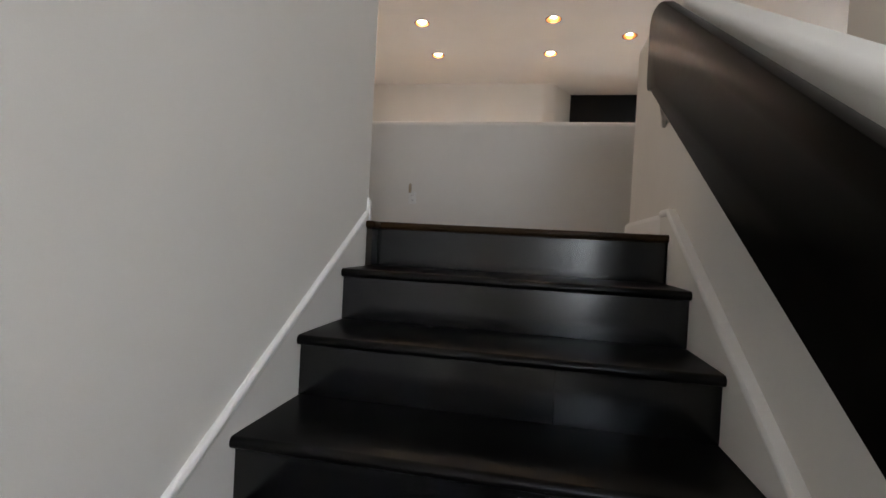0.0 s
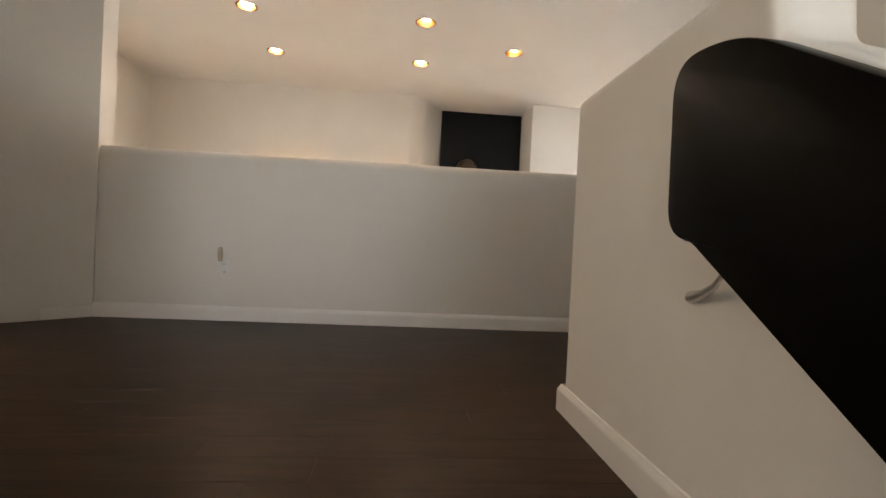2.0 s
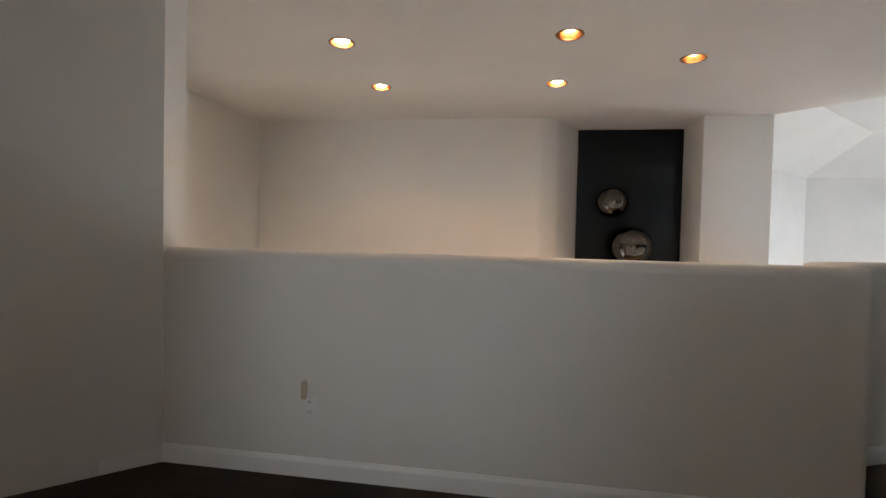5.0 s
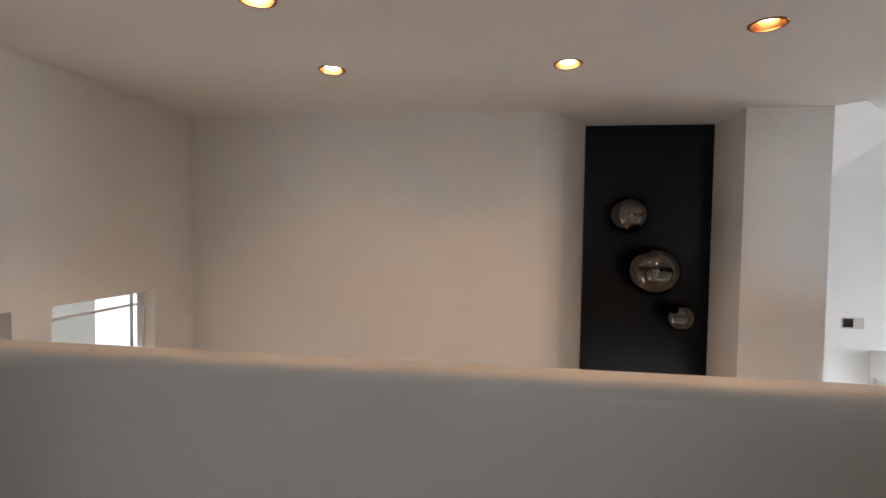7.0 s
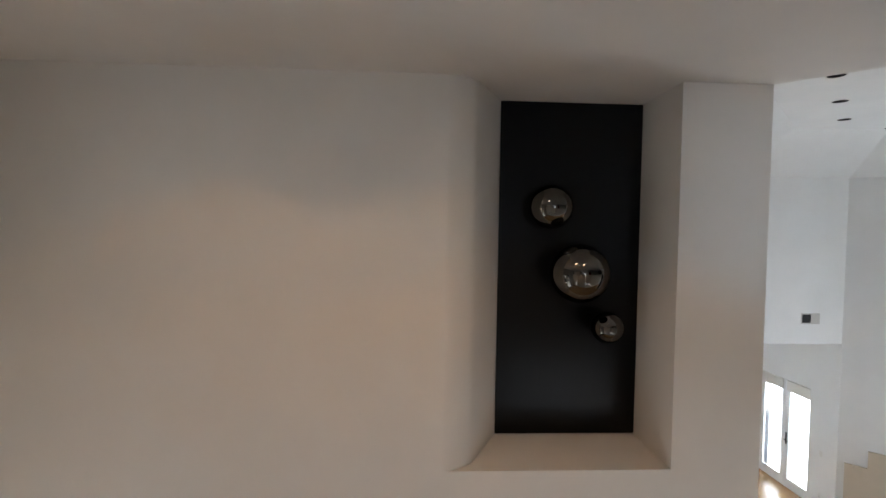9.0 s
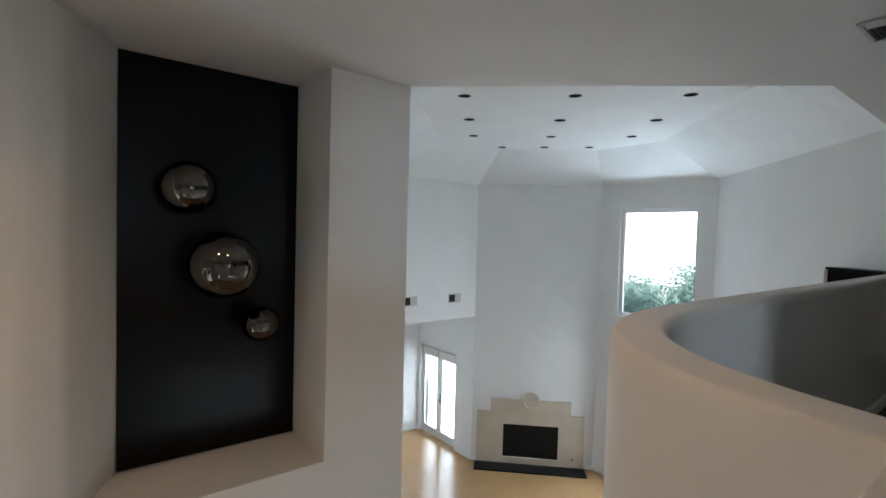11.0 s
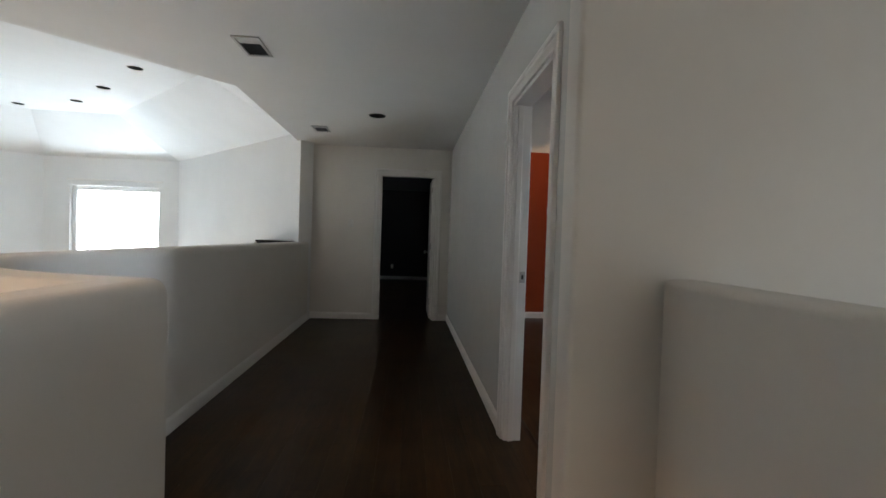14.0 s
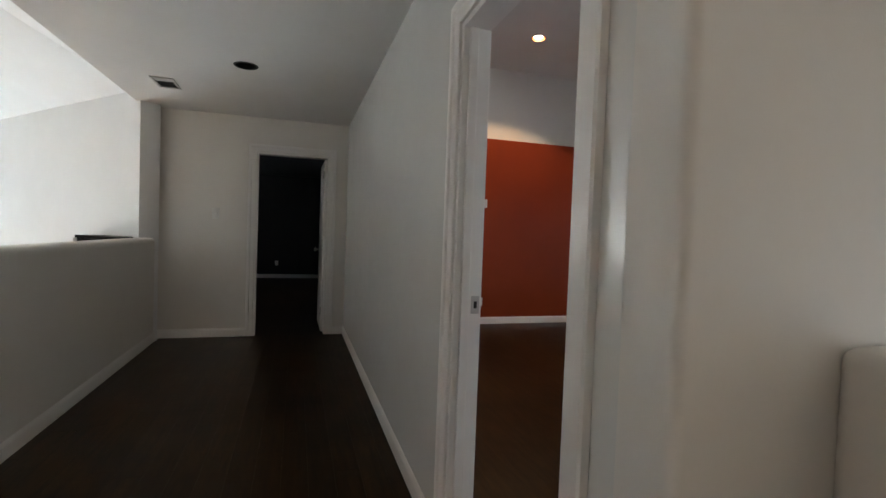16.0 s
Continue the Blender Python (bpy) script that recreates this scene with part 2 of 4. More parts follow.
def soft_prism(outline, z0, z1, height, radii, seg=6):
    """A plan outline raised from z0 to z1, its top edge rolled over: each side has its own width of roll, all the same height."""
    n = len(outline)
    pts = [Vector(p) for p in outline]
    area = sum(a.x * b.y - b.x * a.y for a, b in zip(pts, pts[1:] + pts[:1]))
    turn = 1 if area > 0 else -1
    ways = [(pts[(i + 1) % n] - pts[i]).normalized() for i in range(n)]
    inward = [Vector((-w.y, w.x)) * turn for w in ways]
    bm = bmesh.new()
    rings = [[bm.verts.new((p.x, p.y, z)) for p in pts] for z in (z0, z1 - height - 0.004)]
    for k in range(seg + 2):
        a = math.pi / 2 * min(k, seg) / seg
        more = 0.004 if k > seg else 0.0
        ring = []
        for i, p in enumerate(pts):
            d0, d1 = radii[i - 1] * (1 - math.cos(a)) + more, radii[i] * (1 - math.cos(a)) + more
            n0, n1 = inward[i - 1], inward[i]
            det = n0.x * n1.y - n0.y * n1.x
            off = n0 * d0 if abs(det) < 0.02 else Vector(((d0 * n1.y - d1 * n0.y) / det, (n0.x * d1 - n1.x * d0) / det))
            ring.append(bm.verts.new((p.x + off.x, p.y + off.y, z1 - height * (1 - math.sin(a)))))
        rings.append(ring)
    for r0, r1 in zip(rings, rings[1:]):
        for i in range(n):
            bm.faces.new((r0[i], r0[(i + 1) % n], r1[(i + 1) % n], r1[i]))
    bm.faces.new(rings[0])
    bm.faces.new(rings[-1])
    return bm


def sheet(outline, z, holes=()):
    """A flat polygon with round holes (x, y, r)."""
    bm = bmesh.new()
    edges = []
    loops = [[(x, y) for x, y in outline]]
    loops += [[(x + r * math.cos(a * math.tau / 28), y + r * math.sin(a * math.tau / 28)) for a in range(28)] for x, y, r in holes]
    for loop in loops:
        vs = [bm.verts.new((x, y, z)) for x, y in loop]
        edges += [bm.edges.new((vs[i], vs[(i + 1) % len(vs)])) for i in range(len(vs))]
    bmesh.ops.triangle_fill(bm, use_beauty=True, use_dissolve=False, edges=edges, normal=(0, 0, -1))
    return bm


def wall(p0, p1, z0, z1, thick, openings=()):
    """A wall whose seen face runs from p0 to p1 (plan), thick metres to the right of that way; openings (s0, s1, z0, z1) go through it."""
    a, b = Vector((*p0, 0)), Vector((*p1, 0))
    along = (b - a).normalized()
    side = Vector((along.y, -along.x, 0)) * thick
    length = (b - a).length
    ss = sorted({0, length, *(s for o in openings for s in o[:2])})
    zs = sorted({z0, z1, *(z for o in openings for z in o[2:])})

    def solid(i, j):
        if not (0 <= i < len(ss) - 1 and 0 <= j < len(zs) - 1):
            return False
        s, z = (ss[i] + ss[i + 1]) / 2, (zs[j] + zs[j + 1]) / 2
        return not any(o[0] < s < o[1] and o[2] < z < o[3] for o in openings)
    bm = bmesh.new()
    made = {}

    def v(i, j, k):
        if (i, j, k) not in made:
            made[i, j, k] = bm.verts.new(a + along * ss[i] + Vector((0, 0, zs[j])) + side * k)
        return made[i, j, k]
    for i in range(len(ss) - 1):
        for j in range(len(zs) - 1):
            if not solid(i, j):
                continue
            for k in (0, 1):
                bm.faces.new((v(i, j, k), v(i + 1, j, k), v(i + 1, j + 1, k), v(i, j + 1, k)))
            if not solid(i - 1, j):
                bm.faces.new((v(i, j, 0), v(i, j + 1, 0), v(i, j + 1, 1), v(i, j, 1)))
            if not solid(i + 1, j):
                bm.faces.new((v(i + 1, j, 0), v(i + 1, j + 1, 0), v(i + 1, j + 1, 1), v(i + 1, j, 1)))
            if not solid(i, j - 1):
                bm.faces.new((v(i, j, 0), v(i + 1, j, 0), v(i + 1, j, 1), v(i, j, 1)))
            if not solid(i, j + 1):
                bm.faces.new((v(i, j + 1, 0), v(i + 1, j + 1, 0), v(i + 1, j + 1, 1), v(i, j + 1, 1)))
    return bm


def sweep(path, profile, closed_profile=True):
    """A profile of (out, up) carried along plan points, out to the left of the way; mitred."""
    bm = bmesh.new()
    rings = []
    for i, p in enumerate(path):
        p = Vector(p)
        d0 = (p - Vector(path[i - 1])).normalized() if i else None
        d1 = (Vector(path[i + 1]) - p).normalized() if i < len(path) - 1 else None
        d0, d1 = d0 or d1, d1 or d0
        n0, n1 = Vector((-d0.y, d0.x)), Vector((-d1.y, d1.x))
        n = (n0 + n1).normalized()
        n /= max(0.3, n.dot(n0))
        rings.append([bm.verts.new((p.x + n.x * o, p.y + n.y * o, u)) for o, u in profile])
    m = len(profile)
    for a, b in zip(rings, rings[1:]):
        for k in range(m if closed_profile else m - 1):
            bm.faces.new((a[k], a[(k + 1) % m], b[(k + 1) % m], b[k]))
    bm.faces.new(rings[0])
    bm.faces.new(rings[-1])
    return bm


def tube(points, radius, sides=10, bm=None):
    bm = bm or bmesh.new()
    rings = []
    for i, p in enumerate(points):
        p = Vector(p)
        d = (Vector(points[min(i + 1, len(points) - 1)]) - Vector(points[max(i - 1, 0)])).normalized()
        u = d.orthogonal().normalized()
        w = d.cross(u)
        r = radius[i] if isinstance(radius, (list, tuple)) else radius
        rings.append([bm.verts.new(p + (u * math.cos(k * math.tau / sides) + w * math.sin(k * math.tau / sides)) * r) for k in range(sides)])
    for a, b in zip(rings, rings[1:]):
        for k in range(sides):
            bm.faces.new((a[k], a[(k + 1) % sides], b[(k + 1) % sides], b[k]))
    bm.faces.new(rings[0])
    bm.faces.new(rings[-1])
    return bm


def lathe(profile, sides=28, bm=None):
    """(radius, z) points turned round the z axis, open at both ends unless the radius is 0."""
    bm = bm or bmesh.new()
    rings = []
    for r, z in profile:
        if r < 1e-5:
            rings.append([bm.verts.new((0, 0, z))])
        else:
            rings.append([bm.verts.new((r * math.cos(k * math.tau / sides), r * math.sin(k * math.tau / sides), z)) for k in range(sides)])
    for a, b in zip(rings, rings[1:]):
        for k in range(sides):
            if len(a) == 1:
                bm.faces.new((a[0], b[k], b[(k + 1) % sides]))
            elif len(b) == 1:
                bm.faces.new((a[k], a[(k + 1) % sides], b[0]))
            else:
                bm.faces.new((a[k], a[(k + 1) % sides], b[(k + 1) % sides], b[k]))
    return bm


# ---- the plan ----
CEIL = 2.42            # landing and corridor ceiling
RAIL = 1.067           # half wall height
LOW = -4.03            # great room floor
TRAY = 3.115           # flat part of the great room ceiling
XL, XR = -0.45, 0.702  # stair edges
EW = 0.738             # face of the half wall beside the stairs
NOSE = 1.489           # edge of the landing
RUN, RISE = 0.302, 0.183
FLOOR_T = 0.30

LAMPS_LIT = [(-1.19, 4.95), (0.28, 4.965), (-1.195, 5.89), (1.156, 5.443), (0.275, 5.91)]
LAMP_HALL = (5.33, 3.845)
TRAY_LAMPS = [(4.445, 8.80), (5.46, 7.83), (6.43, 6.85), (5.33, 9.72), (6.36, 8.78), (7.36, 7.78),
              (6.20, 10.60), (7.23, 9.67), (8.18, 8.67), (7.36, 11.03), (7.94, 10.42), (8.55, 9.80)]

# landing and corridor ceiling
upper_ceiling = [(-3.6, -3.5), (2.12, -3.5), (2.12, 2.83), (7.15, 2.83), (7.15, 5.0), (4.55, 5.0), (2.43, 7.02), (2.43, 7.8),
                 (-3.2, 7.8), (-3.2, 3.2), (-3.6, 3.0)]
bm = sheet(upper_ceiling, CEIL, [(x, y, 0.075) for x, y in LAMPS_LIT + [LAMP_HALL]])
c = structure("ceiling_landing", bm, M_CEIL, "flat off-white plaster ceiling over landing and corridor", "ceiling")
s = c.modifiers.new("thick", 'SOLIDIFY')
s.thickness, s.offset = 0.05, -1.0
c.data.flip_normals() if c.data.polygons[0].normal.z > 0 else None

# great room octagon: outer corners at the walls, inner corners of the flat tray
OCT = [(4.57, 5.0), (7.0, 5.0), (9.95, 7.93), (9.95, 10.4), (7.96, 12.37), (5.55, 12.37), (2.5, 9.32), (2.43, 7.02)]
FLAT = [(5.05, 6.10), (6.50, 6.10), (8.95, 8.50), (8.90, 9.87), (7.49, 11.21), (5.95, 11.21), (3.60, 8.86), (3.60, 7.50)]
bm = sheet(FLAT, TRAY, [(x, y, 0.085) for x, y in TRAY_LAMPS])
rim = [bm.verts.new((x, y, 2.49)) for x, y in OCT]
inner = [bm.verts.new((x, y, TRAY)) for x, y in FLAT]
for i in range(8):
    bm.faces.new((rim[i], rim[(i + 1) % 8], inner[(i + 1) % 8], inner[i]))
bmesh.ops.remove_doubles(bm, verts=bm.verts, dist=1e-4)
bmesh.ops.recalc_face_normals(bm, faces=bm.faces)
structure("ceiling_great_room", bm, M_GREAT, "white tray ceiling with sloping sides over great room", "ceiling")
# fascia closing the step between the two ceilings, and an unseen roof that keeps the sun out
bm = wall((2.43, 7.02), (4.57, 5.0), CEIL + 0.052, 2.52, 0.10)
structure("trim_fascia_diagonal", bm, M_GREAT, "white plaster edge of the lower ceiling", "trim")
bm = wall((4.57, 5.0), (7.0, 5.0), CEIL + 0.052, 2.52, 0.10)
structure("trim_fascia_straight", bm, M_GREAT, "white plaster edge of the lower ceiling", "trim")
# out of view; stretched far west so no sun enters the landing
bm = box(-5.6, -3.6, 3.75, 10.4, 15.0, 3.9)
structure("roof", bm, M_STUCCO, "unseen flat grey roof deck, overhanging west to block sun", "roof")

# great room walls
W1Y0, W1Y1 = 8.24, 9.92
bm = wall((9.95, 7.93), (9.95, 10.4), LOW, 3.7, 0.2, [(W1Y0 - 7.93, W1Y1 - 7.93, -0.37, 1.96), (W1Y0 - 7.93, 9.99 - 7.93, -3.47, -1.13)])
structure("wall_windows", bm, M_GREAT, "white wall with an upper and a lower window", "wall")
bm = wall((9.95, 10.4), (7.96, 12.37), LOW, 3.7, 0.2)
structure("wall_fireplace", bm, M_GREAT, "tall white plaster fireplace wall", "wall")
bm = wall((7.96, 12.37), (5.55, 12.37), -0.60, 3.7, 0.2)
structure("wall_over_alcove", bm, M_GREAT, "white wall over the alcove with two vents", "wall")
bm = wall((5.55, 12.35), (2.5, 9.32), LOW, 3.7, 0.2)
structure("wall_great_west", bm, M_GREAT, "white diagonal great room wall", "wall")
bm = wall((6.85, 4.95), (9.95, 7.93), LOW, 3.7, 0.2)
structure("wall_great_east", bm, M_GREAT, "tall plain white diagonal great room wall", "wall")
# alcove with french doors
bm = wall((7.956, 12.362), (7.956, 14.62), LOW, -0.602, 0.2, [(13.02 - 12.362, 14.50 - 12.362, LOW, -1.66)])
structure("wall_alcove_east", bm, M_GREAT, "white alcove wall round the french doors", "wall")
bm = wall((8.1, 14.62), (5.0, 14.62), LOW, -0.40, 0.2)
structure("wall_alcove_north", bm, M_GREAT, "white back wall of the alcove", "wall")
bm = wall((5.0, 14.62), (5.0, 12.2), LOW, -0.40, 0.2)
structure("wall_alcove_west", bm, M_GREAT, "white side wall of the alcove", "wall")
bm = box(4.9, 12.552, -0.60, 8.1, 14.8, -0.42)
structure("ceiling_alcove", bm, M_GREAT, "white low ceiling of the alcove", "ceiling")
# one lower floor
bm = box(-3.6, 2.4, LOW - 0.2, 10.1, 14.8, LOW)
structure("floor_great_room", bm, M_OAK, "honey oak floor of the great room", "floor")

# foyer walls: back wall with the niche, pillar, side wall with windows
NX0, NX1 = 0.645, 1.79
niche_outline = [(-3.12, 7.03), (0.20, 7.03)]
for k in range(7):                       # soft turn into the splayed side
    a = k / 6
    niche_outline.append((0.20 + 0.16 * a + 0.05 * a * a, 7.03 + 0.12 * a * a))
niche_outline += [(NX0, 7.63), (NX1, 7.63), (NX1, 7.03), (2.425, 7.03), (2.425, 9.45), (2.2, 9.45), (2.2, 7.95), (-3.12, 7.95)]
bm = prism(niche_outline, -0.25, CEIL)
structure("wall_niche", bm, M_WALL, "off-white plaster wall with a splayed niche", "wall", smooth=30)
bm = prism([(-3.12, 7.03), (2.425, 7.03), (2.425, 9.45), (2.2, 9.45), (2.2, 7.95), (-3.12, 7.95)], LOW, -0.2502)
structure("wall_below_niche", bm, M_WALL, "off-white plaster wall under the niche", "wall")
bm = box(2.2, 7.035, CEIL + 0.06, 2.42, 9.45, 3.7)
structure("wall_pillar_head", bm, M_GREAT, "white wall above the pillar", "wall")
FOYER_WINDOWS = [(5.62, 6.55, 0.03, 0.885), (4.45, 5.38, 0.03, 0.885), (5.62, 6.55, -1.70, -0.13), (4.45, 5.38, -1.70, -0.13)]
bm = wall((-2.97, 7.1), (-2.97, 2.85), LOW, CEIL + 0.05, 0.17, [(7.1 - b, 7.1 - a, z0, z1) for a, b, z0, z1 in FOYER_WINDOWS + [(4.6, 6.0, LOW, -1.8)]])
structure("wall_foyer_side", bm, M_WALL, "off-white foyer wall with small windows", "wall")

# half wall of landing and gallery, one outline, down to the lower floor
GX, GY, R_IN, R_OUT = 2.43, 3.80, 1.035, 1.185


def inner_arc(a):
    """Inner face of the gallery curve at the angle a from the landing side."""
    r = R_IN + 0.064 * math.sin(2 * radians(a)) ** 2
    return (GX - r * math.cos(radians(a)), GY + r * math.sin(radians(a)))


A_IN = 13.5


def outer_arc(a):
    """Outer face of the gallery curve at the angle a from the landing side."""
    r = R_OUT + 0.085 * math.sin(2 * radians(a)) ** 2
    return (GX - r * math.cos(radians(a)), GY + r * math.sin(radians(a)))


A_OUT, NORTH = 15.8, outer_arc(15.8)[1]
arc_in = [inner_arc(A_IN + (90 - A_IN) * k / 18) for k in range(19)]
arc_out = [outer_arc(90 - (90 - A_OUT) * k / 18) for k in range(19)]
EX = arc_in[0][0]
R_NOSE = (arc_in[0][1] - 4.012) / (1 - math.sin(radians(A_IN)))
nose = [(EX - R_NOSE * (math.cos(radians(A_IN)) - math.cos(radians(a))), 4.012 + R_NOSE * (1 + math.sin(radians(a)))) for a in (-90, -72, -54, -37, -25)]
outline = [(-1.80, 4.012), *nose, *arc_in, (7.04, GY + R_IN), (7.04, GY + R_OUT), *arc_out, (-1.80, NORTH)]
radii = [0.036] * (1 + len(nose) + 19) + [0.002] + [0.022] * len(arc_out) + [0.012, 0.002]
radii = (radii + [0.002] * len(outline))[:len(outline)]
radii[-2] = 0.012
bm = soft_prism(outline, -0.45, RAIL, 0.045, radii)
structure("wall_half_gallery", bm, M_WALL, "cream plaster half wall curving along the gallery", "half wall", smooth=40)
# full-height strip beside the opening and the diagonal landing wall
bm = prism([(-1.72, 3.998), (-1.72, 4.152), (-2.62, 3.25), (-3.42, 2.45), (-3.32, 2.35)], LOW, CEIL + 0.03, bevel=0.0)
structure("wall_landing_diagonal", bm, M_WALL, "off-white diagonal wall beside the landing", "wall")
# the opening is made only for the added landing window
bm = wall((-3.35, 2.5), (-3.35, 1.3), -0.3, CEIL + 0.03, 0.15, [(0.14, 1.00, 0.6, 2.2)])
structure("wall_landing_west", bm, M_WALL, "off-white wall closing the landing", "wall")

# hall under the landing, unseen; its windows are added to hold lamps
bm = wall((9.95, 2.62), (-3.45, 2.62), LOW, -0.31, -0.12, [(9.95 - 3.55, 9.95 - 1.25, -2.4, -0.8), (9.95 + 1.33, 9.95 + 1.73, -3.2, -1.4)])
structure("wall_lower_hall", bm, M_WALL, "unseen off-white lower hall wall with added windows", "wall")

# floors upstairs
landing_outline = [(-3.45, 1.45), (XL, 1.45), (XL, NOSE + 0.1), (EW + 0.02, NOSE + 0.1), (EW + 0.02, 2.45), (1.995, 2.45), (1.995, 2.702), (7.05, 2.702), (7.05, 4.85), (2.3, 4.85), (1.9, 4.78), (1.55, 4.5), (1.39, 4.02), (-1.73, 4.02), (-3.42, 2.4)]
bm = prism(landing_outline, -FLOOR_T, -0.0125)
floor_up = structure("floor_landing", bm, M_FLOOR, "dark stained plank floor of landing and corridor", "floor")

# stair walls
bm = prism([(XL - 0.14, -3.4), (XL, -3.4), (XL, 1.452), (XL - 0.02, 1.472), (-3.45, 1.472), (-3.45, 1.33), (XL - 0.14, 1.33)], LOW, CEIL + 0.03)
structure("wall_stair_left", bm, M_WALL, "off-white wall beside the stairs", "wall")
# stepped half wall between the flights: level by the landing, then sloping with the stairs
SLOPE = RISE / RUN
side = [(2.472, RAIL), (1.585, RAIL), (1.575, 0.912), (-2.6, 0.912 - SLOPE * 4.175), (-2.6, LOW), (2.472, LOW)]
bm = bmesh.new()
near = [bm.verts.new((EW, y, z)) for y, z in side]
far = [bm.verts.new((EW + 0.15, y, z)) for y, z in side]
bm.faces.new(near)
bm.faces.new(far)
for i in range(6):
    bm.faces.new((near[i], near[(i + 1) % 6], far[(i + 1) % 6], far[i]))
bmesh.ops.recalc_face_normals(bm, faces=bm.faces)
tops = [e for e in bm.edges if all(v.co.z > -2.0 for v in e.verts) and not (abs(e.verts[0].co.y + 2.6) < 1e-3 and abs(e.verts[1].co.y + 2.6) < 1e-3)]
tops = [e for e in tops if not (e.verts[0].co.z <= -1.5 and e.verts[1].co.z <= -1.5)]
ends = [e for e in bm.edges if all(abs(v.co.y - 2.472) < 1e-3 for v in e.verts) and abs(e.verts[0].co.x - e.verts[1].co.x) < 1e-3 and e.verts[0].co.x < EW + 0.05]
bmesh.ops.bevel(bm, geom=list(set(tops + ends)), offset=0.035, segments=5, affect='EDGES', profile=0.5)
structure("wall_half_stair", bm, M_WALL, "cream plaster half wall sloping with the stairs", "half wall", smooth=40)
bm = box(EW + 0.12, 2.41, -0.35, 2.0, 2.555, RAIL - 0.015, 0.03, 4)
structure("wall_half_well", bm, M_WALL, "cream plaster half wall over the stairwell", "half wall", smooth=40)
bm = prism([(1.99, -3.4), (2.12, -3.4), (2.12, 2.90), (1.99, 2.90)], LOW, CEIL + 0.03, 0.022, 5, (3,))
structure("wall_well_east", bm, M_WALL, "off-white full height wall with a rounded corner", "wall", smooth=40)
bm = wall((2.12, -3.35), (-0.6, -3.35), LOW, CEIL + 0.03, 0.15, [(2.12 - 1.92, 2.12 - 0.62, -0.9, 1.7)])
structure("wall_stair_south", bm, M_WALL, "off-white wall with the stair window", "wall")

# corridor
RDX0, RDX1, RDZ = 2.28, 3.06, 1.972
bm = wall((7.12, 2.90), (2.118, 2.90), -0.3, CEIL + 0.03, -0.10, [(7.12 - RDX1, 7.12 - RDX0, -0.3, RDZ)])
structure("wall_corridor", bm, M_GLOSS, "glossy off-white corridor wall with a doorway", "wall")
EDY0, EDY1, EDZ = 3.115, 3.885, 2.04
bm = wall((7.10, 5.0), (7.10, 2.6), -0.3, CEIL + 0.03, -0.12, [(5.0 - EDY1, 5.0 - EDY0, -0.3, EDZ)])
structure("wall_corridor_end", bm, M_WALL, "off-white end wall with a doorway", "wall")
bm = prism([(7.000, 4.868), (7.098, 4.868), (7.098, 4.992), (7.085, 4.992)], RAIL - 0.01, CEIL + 0.02)
structure("trim_column", bm, M_WALL, "slim plaster post at the rail's end", "post")

# red room
bm = wall((7.5, 2.77), (7.5, -3.2), -0.3, 2.525, -0.12)
structure("wall_red", bm, M_RED, "brick-red satin wall", "wall")
bm = wall((7.53, 2.77), (7.53, -3.2), 2.525, 3.7, -0.12)
structure("wall_red_upper", bm, M_CEIL, "pale wall band above the red wall", "wall")
bm = wall((7.5, -3.1), (2.12, -3.1), -0.3, 3.7, 0.12, [(7.5 - 3.75, 7.5 - 2.35, 0.6, 2.2)])
structure("wall_red_south", bm, M_RED, "brick-red wall with a window", "wall")
bm = sheet([(2.0, -3.2), (7.7, -3.2), (7.7, 2.9), (2.0, 2.9)], 3.48, [(6.42, 0.87, 0.075)])
structure("ceiling_red_room", bm, M_CEIL, "pale ceiling of the red room", "ceiling")
bm = prism([(1.99, 2.77), (7.7, 2.77), (7.7, 2.898), (1.99, 2.898)], CEIL + 0.06, 3.7)
structure("wall_red_north_head", bm, M_CEIL, "pale wall above the doorway", "wall")
bm = box(2.0, -3.2, CEIL + 0.06, 2.118, 2.765, 3.7)
structure("wall_red_west_head", bm, M_CEIL, "pale wall of the red room", "wall")
bm = box(2.12, -3.15, -FLOOR_T, 7.55, 2.7, 0.0)
structure("floor_red_room", bm, M_FLOOR, "dark stained floor of the red room", "floor")

# dark room beyond the end door, its darkness put into the colour of walls and ceiling
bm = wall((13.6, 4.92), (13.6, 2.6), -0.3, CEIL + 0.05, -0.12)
structure("wall_dark_far", bm, M_UNLIT_DARK, "wall of the unlit room, darkness put into its near-black colour", "wall")
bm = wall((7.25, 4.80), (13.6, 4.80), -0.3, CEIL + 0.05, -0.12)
structure("wall_dark_north", bm, M_UNLIT_DARK, "wall of the unlit room, darkness put into its near-black colour", "wall")
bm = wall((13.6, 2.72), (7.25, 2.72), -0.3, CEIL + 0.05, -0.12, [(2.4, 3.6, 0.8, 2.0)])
structure("wall_dark_south", bm, M_UNLIT_DARK, "wall of the unlit room, darkness put into its near-black colour", "wall")
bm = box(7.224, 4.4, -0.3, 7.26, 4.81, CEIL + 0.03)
structure("wall_dark_west", bm, M_UNLIT_DARK, "wall of the unlit room, darkness put into its near-black colour", "wall")
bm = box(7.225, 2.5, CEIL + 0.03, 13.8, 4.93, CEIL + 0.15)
structure("ceiling_dark_room", bm, M_UNLIT_DARK, "ceiling of the unlit room, darkness put into its near-black colour", "ceiling")
bm = box(7.052, 2.5, -FLOOR_T, 13.7, 4.93, -0.001)
structure("floor_dark_room", bm, M_FLOOR, "dark stained floor of the unlit room", "floor")

